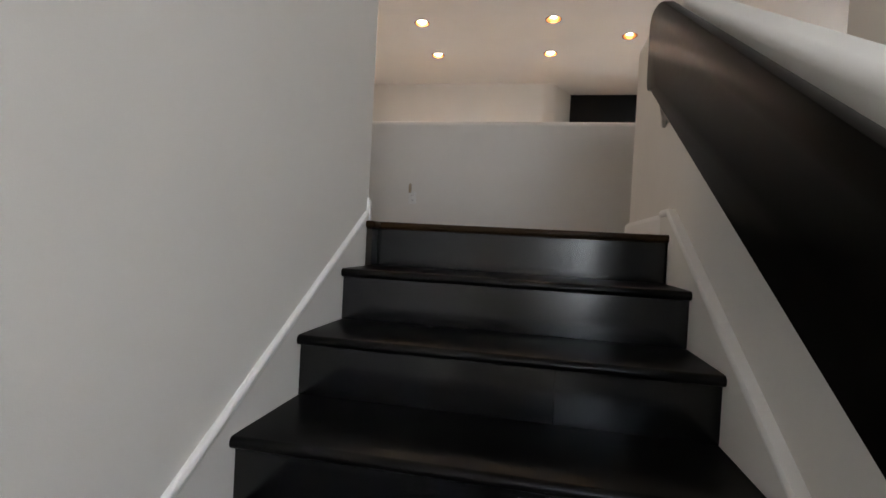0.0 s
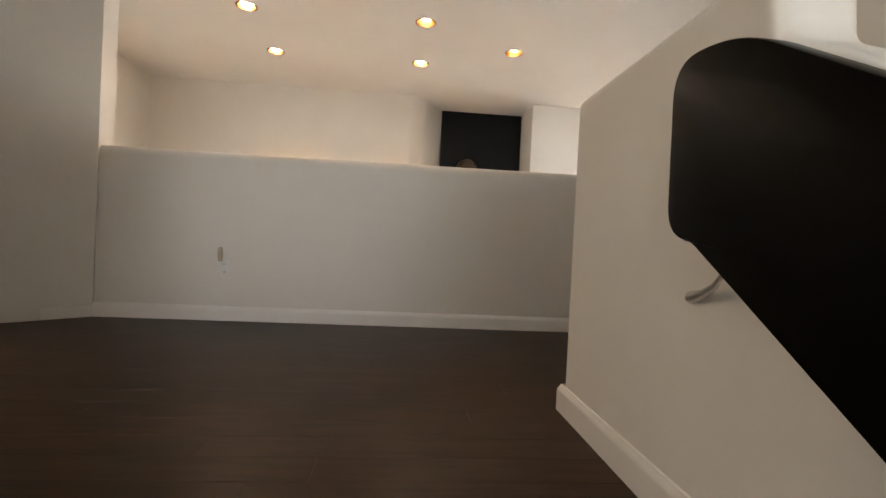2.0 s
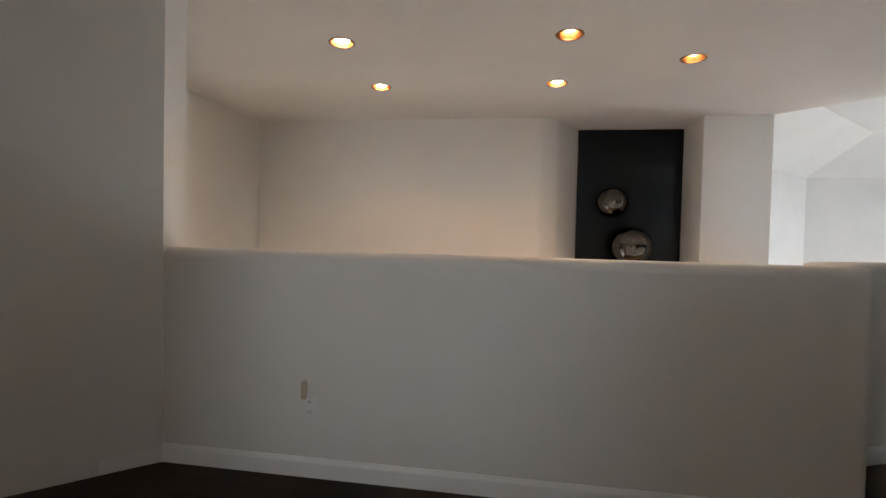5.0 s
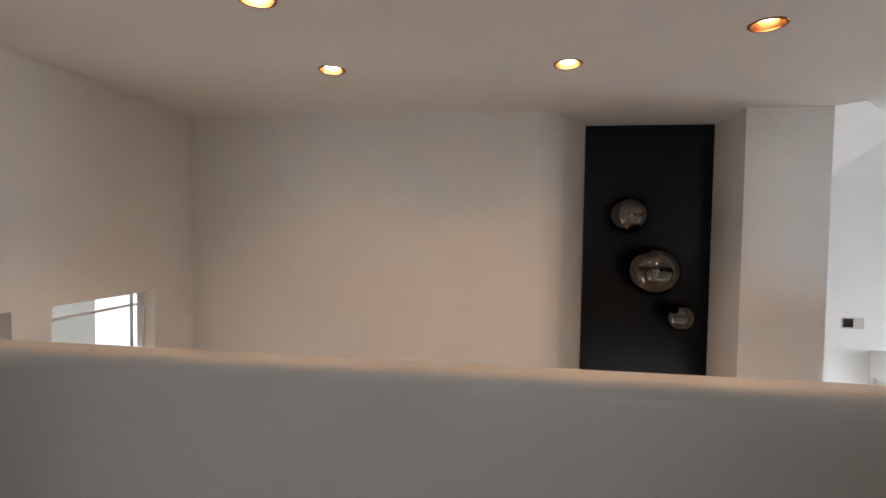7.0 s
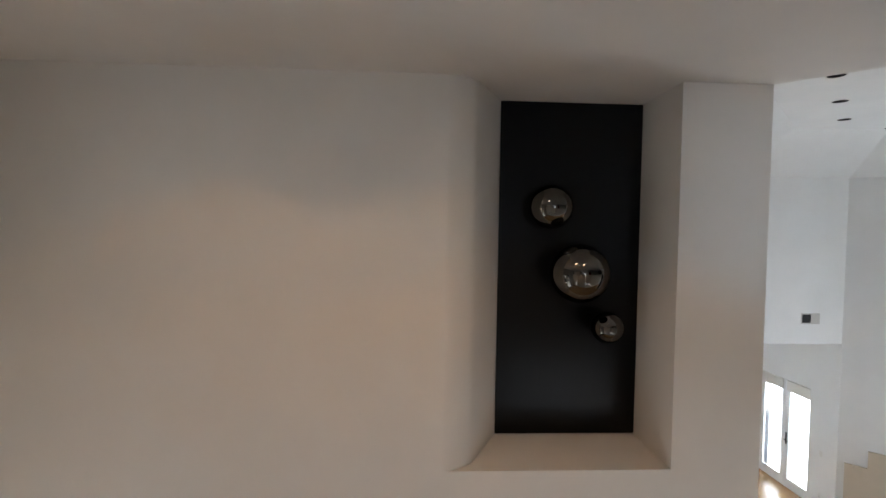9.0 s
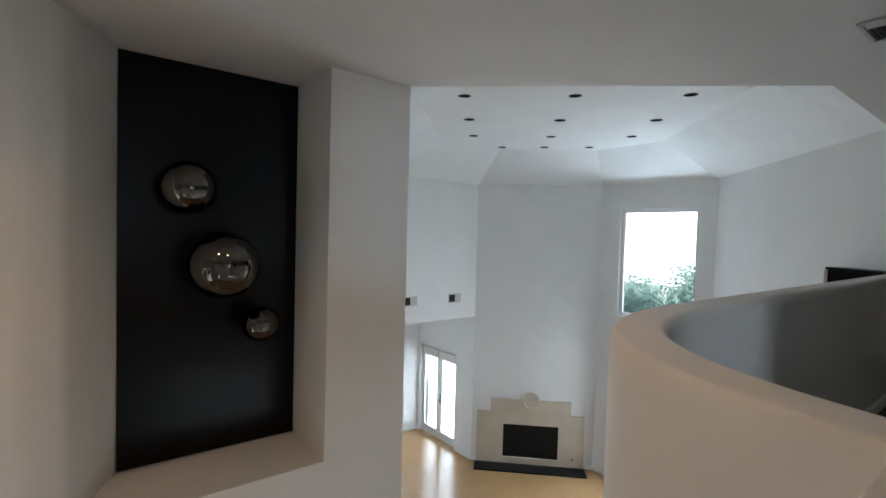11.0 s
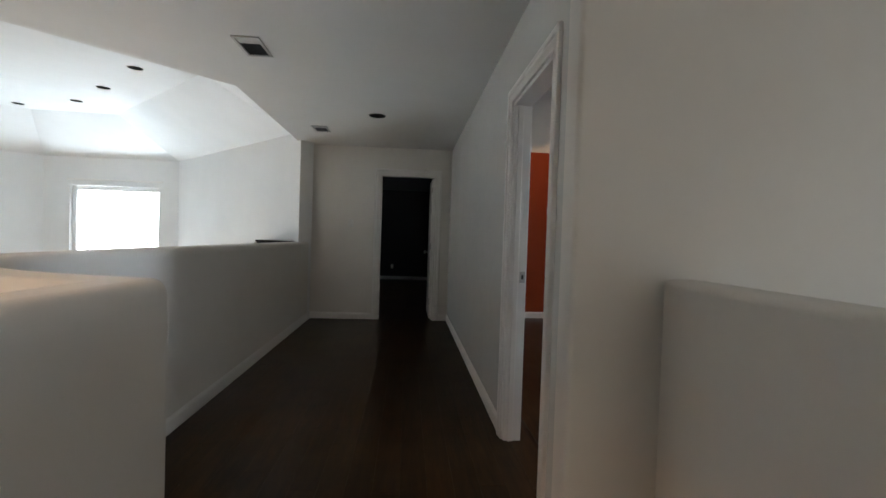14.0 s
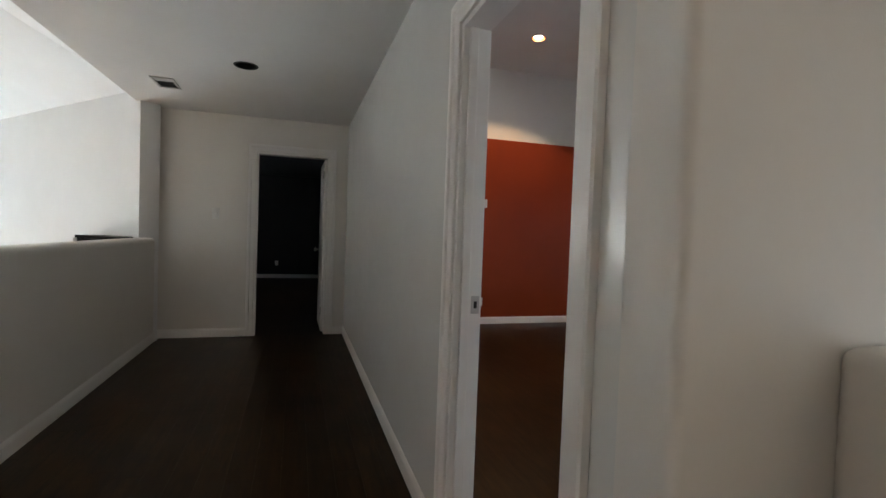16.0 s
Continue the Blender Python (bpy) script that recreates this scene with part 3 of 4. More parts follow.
# ---- window and door furniture of the setting ----
def bar(x0, y0, z0, x1, y1, z1, bevel=0.004):
    return box(x0, y0, z0, x1, y1, z1, bevel, 1)


def window_unit(name, m, w, h, label, sides=0.045, depth=0.06, muntins=(), lines=()):
    """A framed pane, width along local x, height along z, its middle at the origin of m."""
    top = empty(name, m, label, "window")
    tagged(top, kind="structure")
    bm = bmesh.new()
    for a in ((-w / 2, -h / 2, -w / 2 + sides, h / 2), (w / 2 - sides, -h / 2, w / 2, h / 2)):
        box(a[0], -depth / 2, a[1], a[2], depth / 2, a[3], 0.004, 1, bm)
    for z0, z1 in ((-h / 2, -h / 2 + sides), (h / 2 - sides, h / 2)):
        box(-w / 2 + sides, -depth / 2 + 0.002, z0, w / 2 - sides, depth / 2 - 0.002, z1, 0.004, 1, bm)
    part("window_frame", bm, M_FRAME, top)
    pane = part("pane", box(-w / 2 + sides, -0.003, -h / 2 + sides, w / 2 - sides, 0.003, h / 2 - sides), M_GLASS, top, smooth=None)
    pane.visible_shadow = False
    for kind, at in muntins:
        if kind == "x":
            b = bar(at - 0.009, -0.012, -h / 2 + sides, at + 0.009, 0.012, h / 2 - sides, 0.003)
        else:
            b = bar(-w / 2 + sides, -0.011, at - 0.009, w / 2 - sides, 0.011, at + 0.009, 0.003)
        part("muntin", b, M_FRAME, top)
    for kind, at in lines:
        b = bar(at - 0.004, -0.02, -h / 2 + sides, at + 0.004, -0.012, h / 2 - sides, 0.001) if kind == "x" else bar(-w / 2 + sides, -0.02, at - 0.005, w / 2 - sides, -0.012, at + 0.005, 0.001)
        part("screen_edge", b, M_DULL, top, "thin dark screen edge")
    return top


EAST = pose(0, 0, 0, 0, 0, 90)
wz0, wz1 = -0.37, 1.96
window_unit("window_1", Matrix.Translation((10.05, (W1Y0 + W1Y1) / 2, (wz0 + wz1) / 2)) @ EAST, W1Y1 - W1Y0, wz1 - wz0, "tall white-framed upper window over a garden", sides=0.08,
            lines=(("z", -(wz1 - wz0) / 2 + 0.12), ("x", -(W1Y1 - W1Y0) / 2 + 0.10)))
window_unit("window_2", Matrix.Translation((10.05, (W1Y0 + 9.99) / 2, -2.30)) @ EAST, 9.99 - W1Y0, 2.34, "tall white-framed lower window", sides=0.08, lines=(("z", -2.34 / 2 + 0.12),))
structure("trim_window_head", bar(9.925, W1Y0 - 0.02, 2.055, 9.948, W1Y1 + 0.05, 2.085), M_TRIM, "slim white shade track over the window", "trim")
structure("trim_window_head_lower", bar(9.925, W1Y0 - 0.02, -1.085, 9.948, 10.03, -1.06), M_TRIM, "slim white shade track over the window", "trim")
structure("trim_sill_upper", bar(9.90, W1Y0 - 0.03, -0.40, 10.02, W1Y1 + 0.05, -0.372), M_TRIM, "white window sill", "sill")
structure("trim_sill_lower", bar(9.88, W1Y0 - 0.03, -3.51, 10.02, 10.03, -3.472), M_TRIM, "white window sill", "sill")
WEST = pose(0, 0, 0, 0, 0, -90)
for i, (ya, yb, za, zb) in enumerate(FOYER_WINDOWS):
    w, h = yb - ya, zb - za
    window_unit("window_%d" % (i + 3), Matrix.Translation((-3.095, (ya + yb) / 2, (za + zb) / 2)) @ WEST, w, h, "small white window with prairie-style bars", sides=0.028, depth=0.05,
                muntins=(("x", -w / 2 + 0.11), ("x", w / 2 - 0.11), ("z", h / 2 - 0.12), ("z", -h / 2 + 0.12)))
window_unit("window_stair", Matrix.Translation((1.27, -3.27, 0.4)), 1.3, 2.6, "white-framed stair window")
# unseen window, added to hold the landing fill lamp
window_unit("window_landing", Matrix.Translation((-3.44, 1.93, 1.4)) @ WEST, 0.86, 1.6, "unseen white-framed window added on the landing")
# unseen windows added round the lower hall lamps
window_unit("window_lower_hall", Matrix.Translation((2.4, 2.55, -1.6)), 2.3, 1.6, "unseen wide window added in the lower hall")
window_unit("window_hall_sidelight", Matrix.Translation((-1.53, 2.55, -2.3)), 0.4, 1.8, "unseen narrow sidelight added in the lower hall")
window_unit("window_red_room", Matrix.Translation((3.05, -3.05, 1.4)), 1.4, 1.6, "white-framed bedroom window")
# unseen window, added round the dark room's fill lamp
window_unit("window_dark_room", Matrix.Translation((10.6, 2.66, 1.4)), 1.2, 1.2, "unseen window added to the unlit room")
# unseen entry glazing, added for the foyer fill lamp
window_unit("window_entry", Matrix.Translation((-3.07, 5.3, (LOW - 1.8) / 2)) @ WEST, 1.4, -1.8 - LOW, "unseen glazed entry panel added round a fill lamp", sides=0.09)


def french_leaf(name, m, flip):
    w, h = 0.735, 2.36
    top = tagged(empty(name, m, "white glazed french door leaf with rolled shade", "door", "french doors"), kind="structure")
    bm = bmesh.new()
    for x0, x1 in ((0, 0.10), (w - 0.10, w)):
        box(x0, -0.022, 0, x1, 0.022, h, 0.004, 1, bm)
    box(0.10, -0.02, 0, w - 0.10, 0.02, 0.2, 0.004, 1, bm)
    box(0.10, -0.02, h - 0.11, w - 0.10, 0.02, h, 0.004, 1, bm)
    part("leaf_frame", bm, M_FRAME, top)
    p = part("pane", box(0.10, -0.004, 0.2, w - 0.10, 0.004, h - 0.11), M_GLASS, top, smooth=None)
    p.visible_shadow = False
    part("shade", bar(0.05, -0.06, h - 0.26, w - 0.05, -0.026, h - 0.03, 0.012), M_SHADE, top, "beige rolled shade")
    if flip:
        hx = 0.05
        part("escutcheon", bar(hx - 0.022, -0.03, 0.93, hx + 0.022, -0.023, 1.19, 0.004), M_DULL, top, "dark door plate")
        part("lever", tube([(hx, -0.03, 1.03), (hx, -0.07, 1.03), (hx + 0.03, -0.08, 1.03), (hx + 0.12, -0.08, 1.03)], 0.009), M_DULL, top, "dark lever handle")
    return top


french_leaf("door_french_left", Matrix.Translation((8.06, 13.762 + 0.735, LOW + 0.005)) @ pose(0, 0, 0, 0, 0, -90), False)
french_leaf("door_french_right", Matrix.Translation((8.06, 13.758, LOW + 0.005)) @ pose(0, 0, 0, 0, 0, -90), True)

# interior doorways: jamb lining and casing
def casing(name, face, a0, a1, top, room, width=0.085, axis="x"):
    """Mitred casing on a wall face round an opening from a0 to a1."""
    prof = [(0.006, 0.001), (0.006, 0.012), (0.012, 0.016), (0.050, 0.016), (0.056, 0.023), (width - 0.006, 0.024), (width, 0.019), (width, 0.001)]
    corners = [(a0, 0.001, -1, 0), (a0, top, -1, 1), (a1, top, 1, 1), (a1, 0.001, 1, 0)]
    bm = bmesh.new()
    rings = []
    for a, z, da, dz in corners:
        pts = [(a + da * w, face + room * d, z + dz * w) if axis == "x" else (face + room * d, a + da * w, z + dz * w) for w, d in prof]
        rings.append([bm.verts.new(p) for p in pts])
    n = len(prof)
    for r0, r1 in zip(rings, rings[1:]):
        for i in range(n):
            bm.faces.new((r0[i], r0[(i + 1) % n], r1[(i + 1) % n], r1[i]))
    bm.faces.new(rings[0])
    bm.faces.new(rings[-1])
    return structure(name, bm, M_TRIM, "white moulded door casing", "trim", smooth=30)


casing("trim_casing_red_door", 2.90, RDX0, RDX1, RDZ, 1)
casing("trim_casing_end_door", 7.10, EDY0, EDY1, EDZ, -1, axis="y")
bm = bmesh.new()
box(RDX0 - 0.004, 2.798, 0.0, RDX0 + 0.016, 2.903, RDZ, 0.002, 1, bm)
box(RDX1 - 0.016, 2.798, 0.0, RDX1 + 0.004, 2.903, RDZ, 0.002, 1, bm)
box(RDX0 + 0.016, 2.798, RDZ - 0.018, RDX1 - 0.016, 2.903, RDZ + 0.004, 0.002, 1, bm)
box(RDX0 + 0.016, 2.848, 0.0, RDX0 + 0.028, 2.880, RDZ - 0.018, 0.002, 1, bm)
box(RDX1 - 0.028, 2.848, 0.0, RDX1 - 0.016, 2.880, RDZ - 0.018, 0.002, 1, bm)
structure("trim_jamb_red_door", bm, M_TRIM, "white door jamb with stop", "trim")
bm = bmesh.new()
box(7.097, EDY0 - 0.004, 0.0, 7.224, EDY0 + 0.014, EDZ, 0.002, 1, bm)
box(7.097, EDY1 - 0.014, 0.0, 7.224, EDY1 + 0.004, EDZ, 0.002, 1, bm)
box(7.097, EDY0 + 0.014, EDZ - 0.016, 7.224, EDY1 - 0.014, EDZ + 0.004, 0.002, 1, bm)
structure("trim_jamb_end_door", bm, M_TRIM, "white door jamb", "trim")
strike = empty("strike_plate", Matrix.Translation((RDX1 - 0.017, 2.822, 0.93)), "brushed steel strike plate on the door jamb", "strike plate")
bm = box(-0.003, -0.016, 0, 0, 0.016, 0.065, 0.001, 1)
part("plate", bm, M_STEEL, strike)
part("slot", box(-0.004, -0.006, 0.02, -0.0032, 0.006, 0.045), M_DULL, strike, "dark latch slot")

end_door = tagged(empty("door_end", Matrix.Translation((7.228, EDY0 + 0.006, 0.008)) @ pose(0, 0, 0, 0, 0, 0.5), "white panel door standing open into the dark room", "door"), kind="structure")
bm = box(0, 0, 0, 0.765, 0.035, 2.02, 0.003, 1)
part("leaf", bm, M_TRIM, end_door)
for z0, z1 in ((0.2, 0.85), (1.0, 1.85)):
    for x0, x1 in ((0.11, 0.35), (0.42, 0.66)):
        part("panel", bar(x0, 0.0355, z0, x1, 0.041, z1, 0.004), M_TRIM, end_door)
for z in (0.2, 1.0, 1.8):
    part("hinge", tube([(0.0, 0.04, z), (0.0, 0.04, z + 0.09)], 0.007, 8), M_STEEL, end_door, "steel hinge")
knob = part("knob", lathe([(0.0, 0.065), (0.02, 0.062), (0.028, 0.045), (0.02, 0.03), (0.009, 0.025), (0.009, 0.006), (0.03, 0.005), (0.03, 0.0), (0, 0)], 20), M_STEEL, end_door, "satin steel door knob")
knob.matrix_local = pose(0.70, 0.036, 0.94, -90, 0, 0)

# baseboards
BB = [(0, 0), (0.014, 0), (0.014, 0.066), (0.012, 0.076), (0.007, 0.083), (0.005, 0.09), (0, 0.092)]


def baseboard(name, path, z=0.0, label="white painted baseboard"):
    return structure(name, sweep(path, [(o + 0.001, u + z + 0.001) for o, u in BB]), M_TRIM, label, "baseboard", smooth=40)


baseboard("baseboard_gallery", [(7.09, GY + R_IN), *arc_in[::-1], *nose[::-1], (-1.722, 4.012), (-3.3, 2.434)])
baseboard("baseboard_end_left", [(7.10, EDY1 + 0.086), (7.10, GY + R_IN)])
baseboard("baseboard_end_right", [(7.10, 2.916), (7.10, EDY0 - 0.086)])
baseboard("baseboard_corridor", [(RDX1 + 0.086, 2.90), (7.10, 2.90)])
baseboard("baseboard_well", [(EW, 1.62), (EW, 2.472), (EW + 0.13, 2.472), (EW + 0.13, 2.555), (1.99, 2.555), (1.99, 2.885)])
baseboard("baseboard_landing_south", [(-3.2, 1.472), (XL - 0.02, 1.472), (XL, 1.452), (XL, 1.437)])
baseboard("baseboard_red", [(7.5, -3.0), (7.5, 2.77)], label="white baseboard below the red wall")
baseboard("baseboard_dark", [(13.6, 2.75), (13.6, 5.0)], label="pale baseboard in the unlit room")
baseboard("baseboard_great_windows", [(9.95, 8.0), (9.95, 10.4), (9.82, 10.53)], LOW)
baseboard("baseboard_great_alcove", [(7.956, 12.40), (7.956, 13.0)], LOW)
baseboard("baseboard_alcove", [(7.956, 14.52), (7.956, 14.62), (5.1, 14.62)], LOW)

# ---- stairs ----
stairs = tagged(empty("stairs", Matrix.Translation((0, NOSE, 0)), "black-stained wooden stairs with rounded nosings", "stairs"), kind="structure")


def tread_mesh(depth):
    bm = bmesh.new()
    prof = [(depth, 0.0), (depth, -0.03)] + [(0.015 - 0.015 * math.cos(radians(a)), -0.015 + 0.015 * math.sin(radians(a))) for a in range(-90, 91, 30)]
    a = [bm.verts.new((XL + 0.001, y, z)) for y, z in prof]
    b = [bm.verts.new((XR + 0.012, y, z)) for y, z in prof]
    for i in range(len(prof)):
        bm.faces.new((a[i], a[(i + 1) % len(prof)], b[(i + 1) % len(prof)], b[i]))
    bm.faces.new(a)
    bm.faces.new(b)
    return bm


first = part("landing_nosing", tread_mesh(0.10), M_FLOOR, stairs, "dark brown rounded landing edge")
part("nosing_return", box(XL + 0.002, 1.412 - NOSE, -0.03, XL + 0.045, 0.012, -0.0005, 0.012, 4), M_FLOOR, stairs, "dark brown rounded nosing return")
tread0 = None
for k in range(1, 14):
    y, z = -RUN * k, -RISE * k
    if tread0 is None:
        tread0 = part("tread", tread_mesh(RUN + 0.045), M_TREAD, stairs, "black-stained wooden tread")
        t = tread0
    else:
        t = new("tread", tread0.data)
        t.parent = stairs
    t.location = (0, y, z)
joints = {2: 0.30, 3: 0.28, 5: 0.05, 7: 0.33}
for k in range(0, 13):
    y, z = -RUN * k + 0.026, -RISE * k
    cut = joints.get(k)
    for x0, x1 in (((XL + 0.001, XR + 0.012),) if cut is None else ((XL + 0.001, cut - 0.0003), (cut + 0.0003, XR + 0.012))):
        part("riser", box(x0, y, z - RISE + 0.001, x1, y + 0.02, z - 0.0305, 0.0006, 1), M_RISER, stairs, "black-stained riser board")
structure("floor_stair_foot", box(XL - 0.1, -3.4, -2.6, 2.0, NOSE - RUN * 13 + 0.3, -2.345), M_TREAD, "dark floor at the stair foot", "floor")
structure("floor_lower_flight", box(EW + 0.15, -2.2, LOW - 0.1, 2.0, 2.5, LOW), M_TREAD, "dark floor under the stairwell", "floor")


def skirt(name, x, out, line_y, line_z, t):
    """Skirt board and bead along the flight, on the wall at x, facing out."""
    def zt(y):
        return line_z + SLOPE * (y - line_y)
    y0, y1 = -2.45, (1.53 if out < 0 else 1.42)
    top = tagged(empty(name, Matrix.Translation((x, 0, 0)), "painted stair skirt board with a raised bead", "skirt board"), kind="structure")
    bm = bmesh.new()
    pts = [(y0, zt(y0) - 0.42), (y0, zt(y0)), (y1, zt(y1)), (y1 + 0.11, zt(y1)), (y1 + 0.11, 0.002), (y1 - 0.02, 0.002), (y1 - 0.03, -0.2)] if out < 0 else [(y0, zt(y0) - 0.42), (y0, zt(y0)), (y1, zt(y1)), (y1, zt(y1) - 0.42)]
    a = [bm.verts.new((0.001 * out, y, z)) for y, z in pts]
    b = [bm.verts.new((t * out, y, z)) for y, z in pts]
    for i in range(len(pts)):
        bm.faces.new((a[i], a[(i + 1) % len(pts)], b[(i + 1) % len(pts)], b[i]))
    bm.faces.new(a)
    bm.faces.new(b)
    part("board", bm, M_WALL, top, smooth=None)
    bm = bmesh.new()
    prof = [(0.0005, -0.026), (0.012, -0.026), (0.016, -0.019), (0.016, -0.008), (0.011, 0.0), (0.0005, 0.001)]
    stops = [(y0, zt(y0)), (y1, zt(y1))] + ([(y1 + 0.11, zt(y1))] if out < 0 else [])
    rings = [[bm.verts.new(((o + (t - 0.009 if o > 0.001 else 0)) * out, y, z + u)) for o, u in prof] for y, z in stops]
    for r0, r1 in zip(rings, rings[1:]):
        for i in range(len(prof)):
            bm.faces.new((r0[i], r0[(i + 1) % len(prof)], r1[(i + 1) % len(prof)], r1[i]))
    bm.faces.new(rings[0])
    bm.faces.new(rings[-1])
    part("bead", bm, M_TRIM, top, "pale satin bead", smooth=50)


skirt("trim_skirt_left", XL, 1, 1.449, 0.052, 0.009)
skirt("trim_skirt_right", EW, -1, 1.50, 0.082, 0.026)


def slab_yz(outline, x0, x1, bevel=0.004):
    bm = bmesh.new()
    a = [bm.verts.new((x0, y, z)) for y, z in outline]
    b = [bm.verts.new((x1, y, z)) for y, z in outline]
    n = len(outline)
    for i in range(n):
        bm.faces.new((a[i], a[(i + 1) % n], b[(i + 1) % n], b[i]))
    bm.faces.new(a)
    bm.faces.new(b)
    bmesh.ops.recalc_face_normals(bm, faces=bm.faces)
    rims = [e for e in bm.edges if abs(e.verts[0].co.x - e.verts[1].co.x) < 1e-6]
    bmesh.ops.bevel(bm, geom=rims, offset=bevel, segments=2, affect='EDGES', profile=0.5)
    return bm


# black handrail board on brackets
def rounded(points, radii, steps=8):
    out = []
    n = len(points)
    for i, (p, r) in enumerate(zip(points, radii)):
        p, a, b = Vector(p), Vector(points[i - 1]), Vector(points[(i + 1) % n])
        if r == 0:
            out.append(tuple(p))
            continue
        u, v = (a - p).normalized(), (b - p).normalized()
        s, e = p + u * r, p + v * r
        for k in range(steps + 1):
            q = k / steps
            out.append(tuple(s * (1 - q) ** 2 + p * 2 * q * (1 - q) + e * q * q))
    return out


def low_edge(y):
    return 0.257 + 0.643 * (y - 1.119)


def high_edge(y):
    return 0.634 + 0.643 * (y - 1.141)


rail = empty("handrail_board", Matrix.Translation((0.662, 1.635, 0.465)), "broad black lacquered handrail board beside the stairs", "handrail")
outline = rounded([(-2.0, low_edge(-2.0)), (1.60, low_edge(1.60)), (1.673, 0.575), (1.677, 0.895), (1.505, 0.88), (-2.0, high_edge(-2.0))], [0, 0.02, 0.06, 0.075, 0.085, 0])
b = part("board", slab_yz([(y - 1.60, z - 0.45) for y, z in outline], -0.02, 0.018), M_BLACK, rail)
part("bracket", tube([(0.0, -0.066, 0.095), (0.004, -0.056, 0.067), (0.026, -0.006, 0.043), (0.052, 0.062, 0.024), (0.066, 0.105, 0.014), (0.0745, 0.131, 0.010)], [0.0035, 0.004, 0.0055, 0.008, 0.012, 0.013], 14), M_STEEL, rail, "slim tapered steel bracket")

# ---- ceiling fixtures ----
def downlight(name, label, group, lit, deep=0.0):
    top = empty(name, pose(0, 0, 0), label, "downlight", group)
    r = 0.075 if lit is not None else 0.085
    ring = M_GOLD if lit else (M_PLASTIC if lit is None else M_DULL)
    part("trim_ring", lathe([(r - 0.001, 0.004), (r - 0.001, -0.004), (r + 0.008, -0.006), (r + 0.013, -0.001), (r + 0.013, 0.0)]), ring, top)
    part("reflector", lathe([(r - 0.002, 0.0), (r - 0.006, 0.02), (r - 0.018, 0.06), (r - 0.035, 0.10), (0, 0.105)]), M_GOLD if lit else M_DULL, top, "gold reflector" if lit else "dark baffle")
    if lit:
        part("bulb", lathe([(0.0, 0.018 + deep), (0.03, 0.022 + deep), (0.046 - deep * 0.3, 0.036 + deep), (0.04 - deep * 0.3, 0.055 + deep), (0.0, 0.065 + deep)]), M_BULB, top, "glowing warm bulb")
    return top


def lamp_spot(x, y, z, watts, colour, cone):
    d = bpy.data.lights.new("downlight_beam", 'SPOT')
    d.energy, d.color, d.spot_size, d.spot_blend, d.shadow_soft_size = watts, colour, radians(cone), 0.22, 0.035
    ob = new("downlight_beam", d)
    ob.matrix_world = look((x, y, z), (x, y + 0.001, z - 1))


first = downlight("recessed_downlight", "lit warm recessed downlight with gold reflector", "lit ceiling downlights", True, -0.014)
first.matrix_world = Matrix.Translation((*LAMPS_LIT[0], CEIL))
for i in (2, 4):
    copy_thing(first, Matrix.Translation((*LAMPS_LIT[i], CEIL)))
second = downlight("recessed_downlight", "lit recessed downlight with deep-set bulb and gold reflector", "lit ceiling downlights", True, 0.006)
second.matrix_world = Matrix.Translation((*LAMPS_LIT[1], CEIL))
copy_thing(second, Matrix.Translation((*LAMPS_LIT[3], CEIL)))
for x, y in LAMPS_LIT:
    lamp_spot(x, y, CEIL - 0.012, 6.6, (1.0, 0.60, 0.31), 118)
red_lamp = copy_thing(first, Matrix.Translation((6.42, 0.87, 3.48)))
tagged(red_lamp, "lit warm recessed downlight in the red room", group="red room downlight")
lamp_spot(6.42, 0.87, 3.468, 22, (1.0, 0.66, 0.38), 118)
hall = downlight("recessed_downlight", "unlit dark recessed downlight in corridor ceiling", "corridor downlight", False)
hall.matrix_world = Matrix.Translation((*LAMP_HALL, CEIL))
t0 = downlight("recessed_downlight", "unlit recessed downlight with white ring", "great room downlights", None)
t0.matrix_world = Matrix.Translation((*TRAY_LAMPS[0], TRAY))
for x, y in TRAY_LAMPS[1:]:
    copy_thing(t0, Matrix.Translation((x, y, TRAY)))


def grille(name, m, w, h, slats, label, group, plate=False):
    """A vent: w along local x, h along y, its face towards local -z."""
    top = empty(name, m, label, "air vent", group)
    f = 0.022
    bm = bmesh.new()
    for a in ((-w / 2, -h / 2, w / 2, -h / 2 + f), (-w / 2, h / 2 - f, w / 2, h / 2), (-w / 2, -h / 2 + f, -w / 2 + f, h / 2 - f), (w / 2 - f, -h / 2 + f, w / 2, h / 2 - f)):
        box(a[0], a[1], -0.012, a[2], a[3], -0.001, 0.003, 1, bm)
    part("frame", bm, M_VENT, top)
    # no hole is cut: a black sheet stands for the shade inside
    part("backing", box(-w / 2 + f, -h / 2 + f, -0.002, w / 2 - f, h / 2 - f, -0.001), M_DULL, top, "black sheet standing for the shaded duct", smooth=None)
    x0, x1 = -w / 2 + f, w / 2 - f
    if plate:
        part("plate", box(0.01, -h / 2 + f, -0.010, w / 2 - f, h / 2 - f, -0.004, 0.002, 1), M_VENT, top, "closed damper plate")
        x1 = 0.008
    else:
        x0 = -w / 2 + f + (w - 2 * f) * 0.3
        part("damper", box(-w / 2 + f, -h / 2 + f, -0.008, x0, h / 2 - f, -0.003, 0.001, 1), M_VENT, top, "pale louvre band")
    hi = h / 2 - f
    for i in range(slats):
        y = -h / 2 + f + (hi + h / 2 - f) * (i + 0.5) / slats
        s = part("slat", box(x0, -0.0045, -0.0012, x1, 0.0045, 0.0012), M_DULL, top, smooth=None)
        s.matrix_local = pose(0, y, -0.007, 40, 0, 0)
    return top


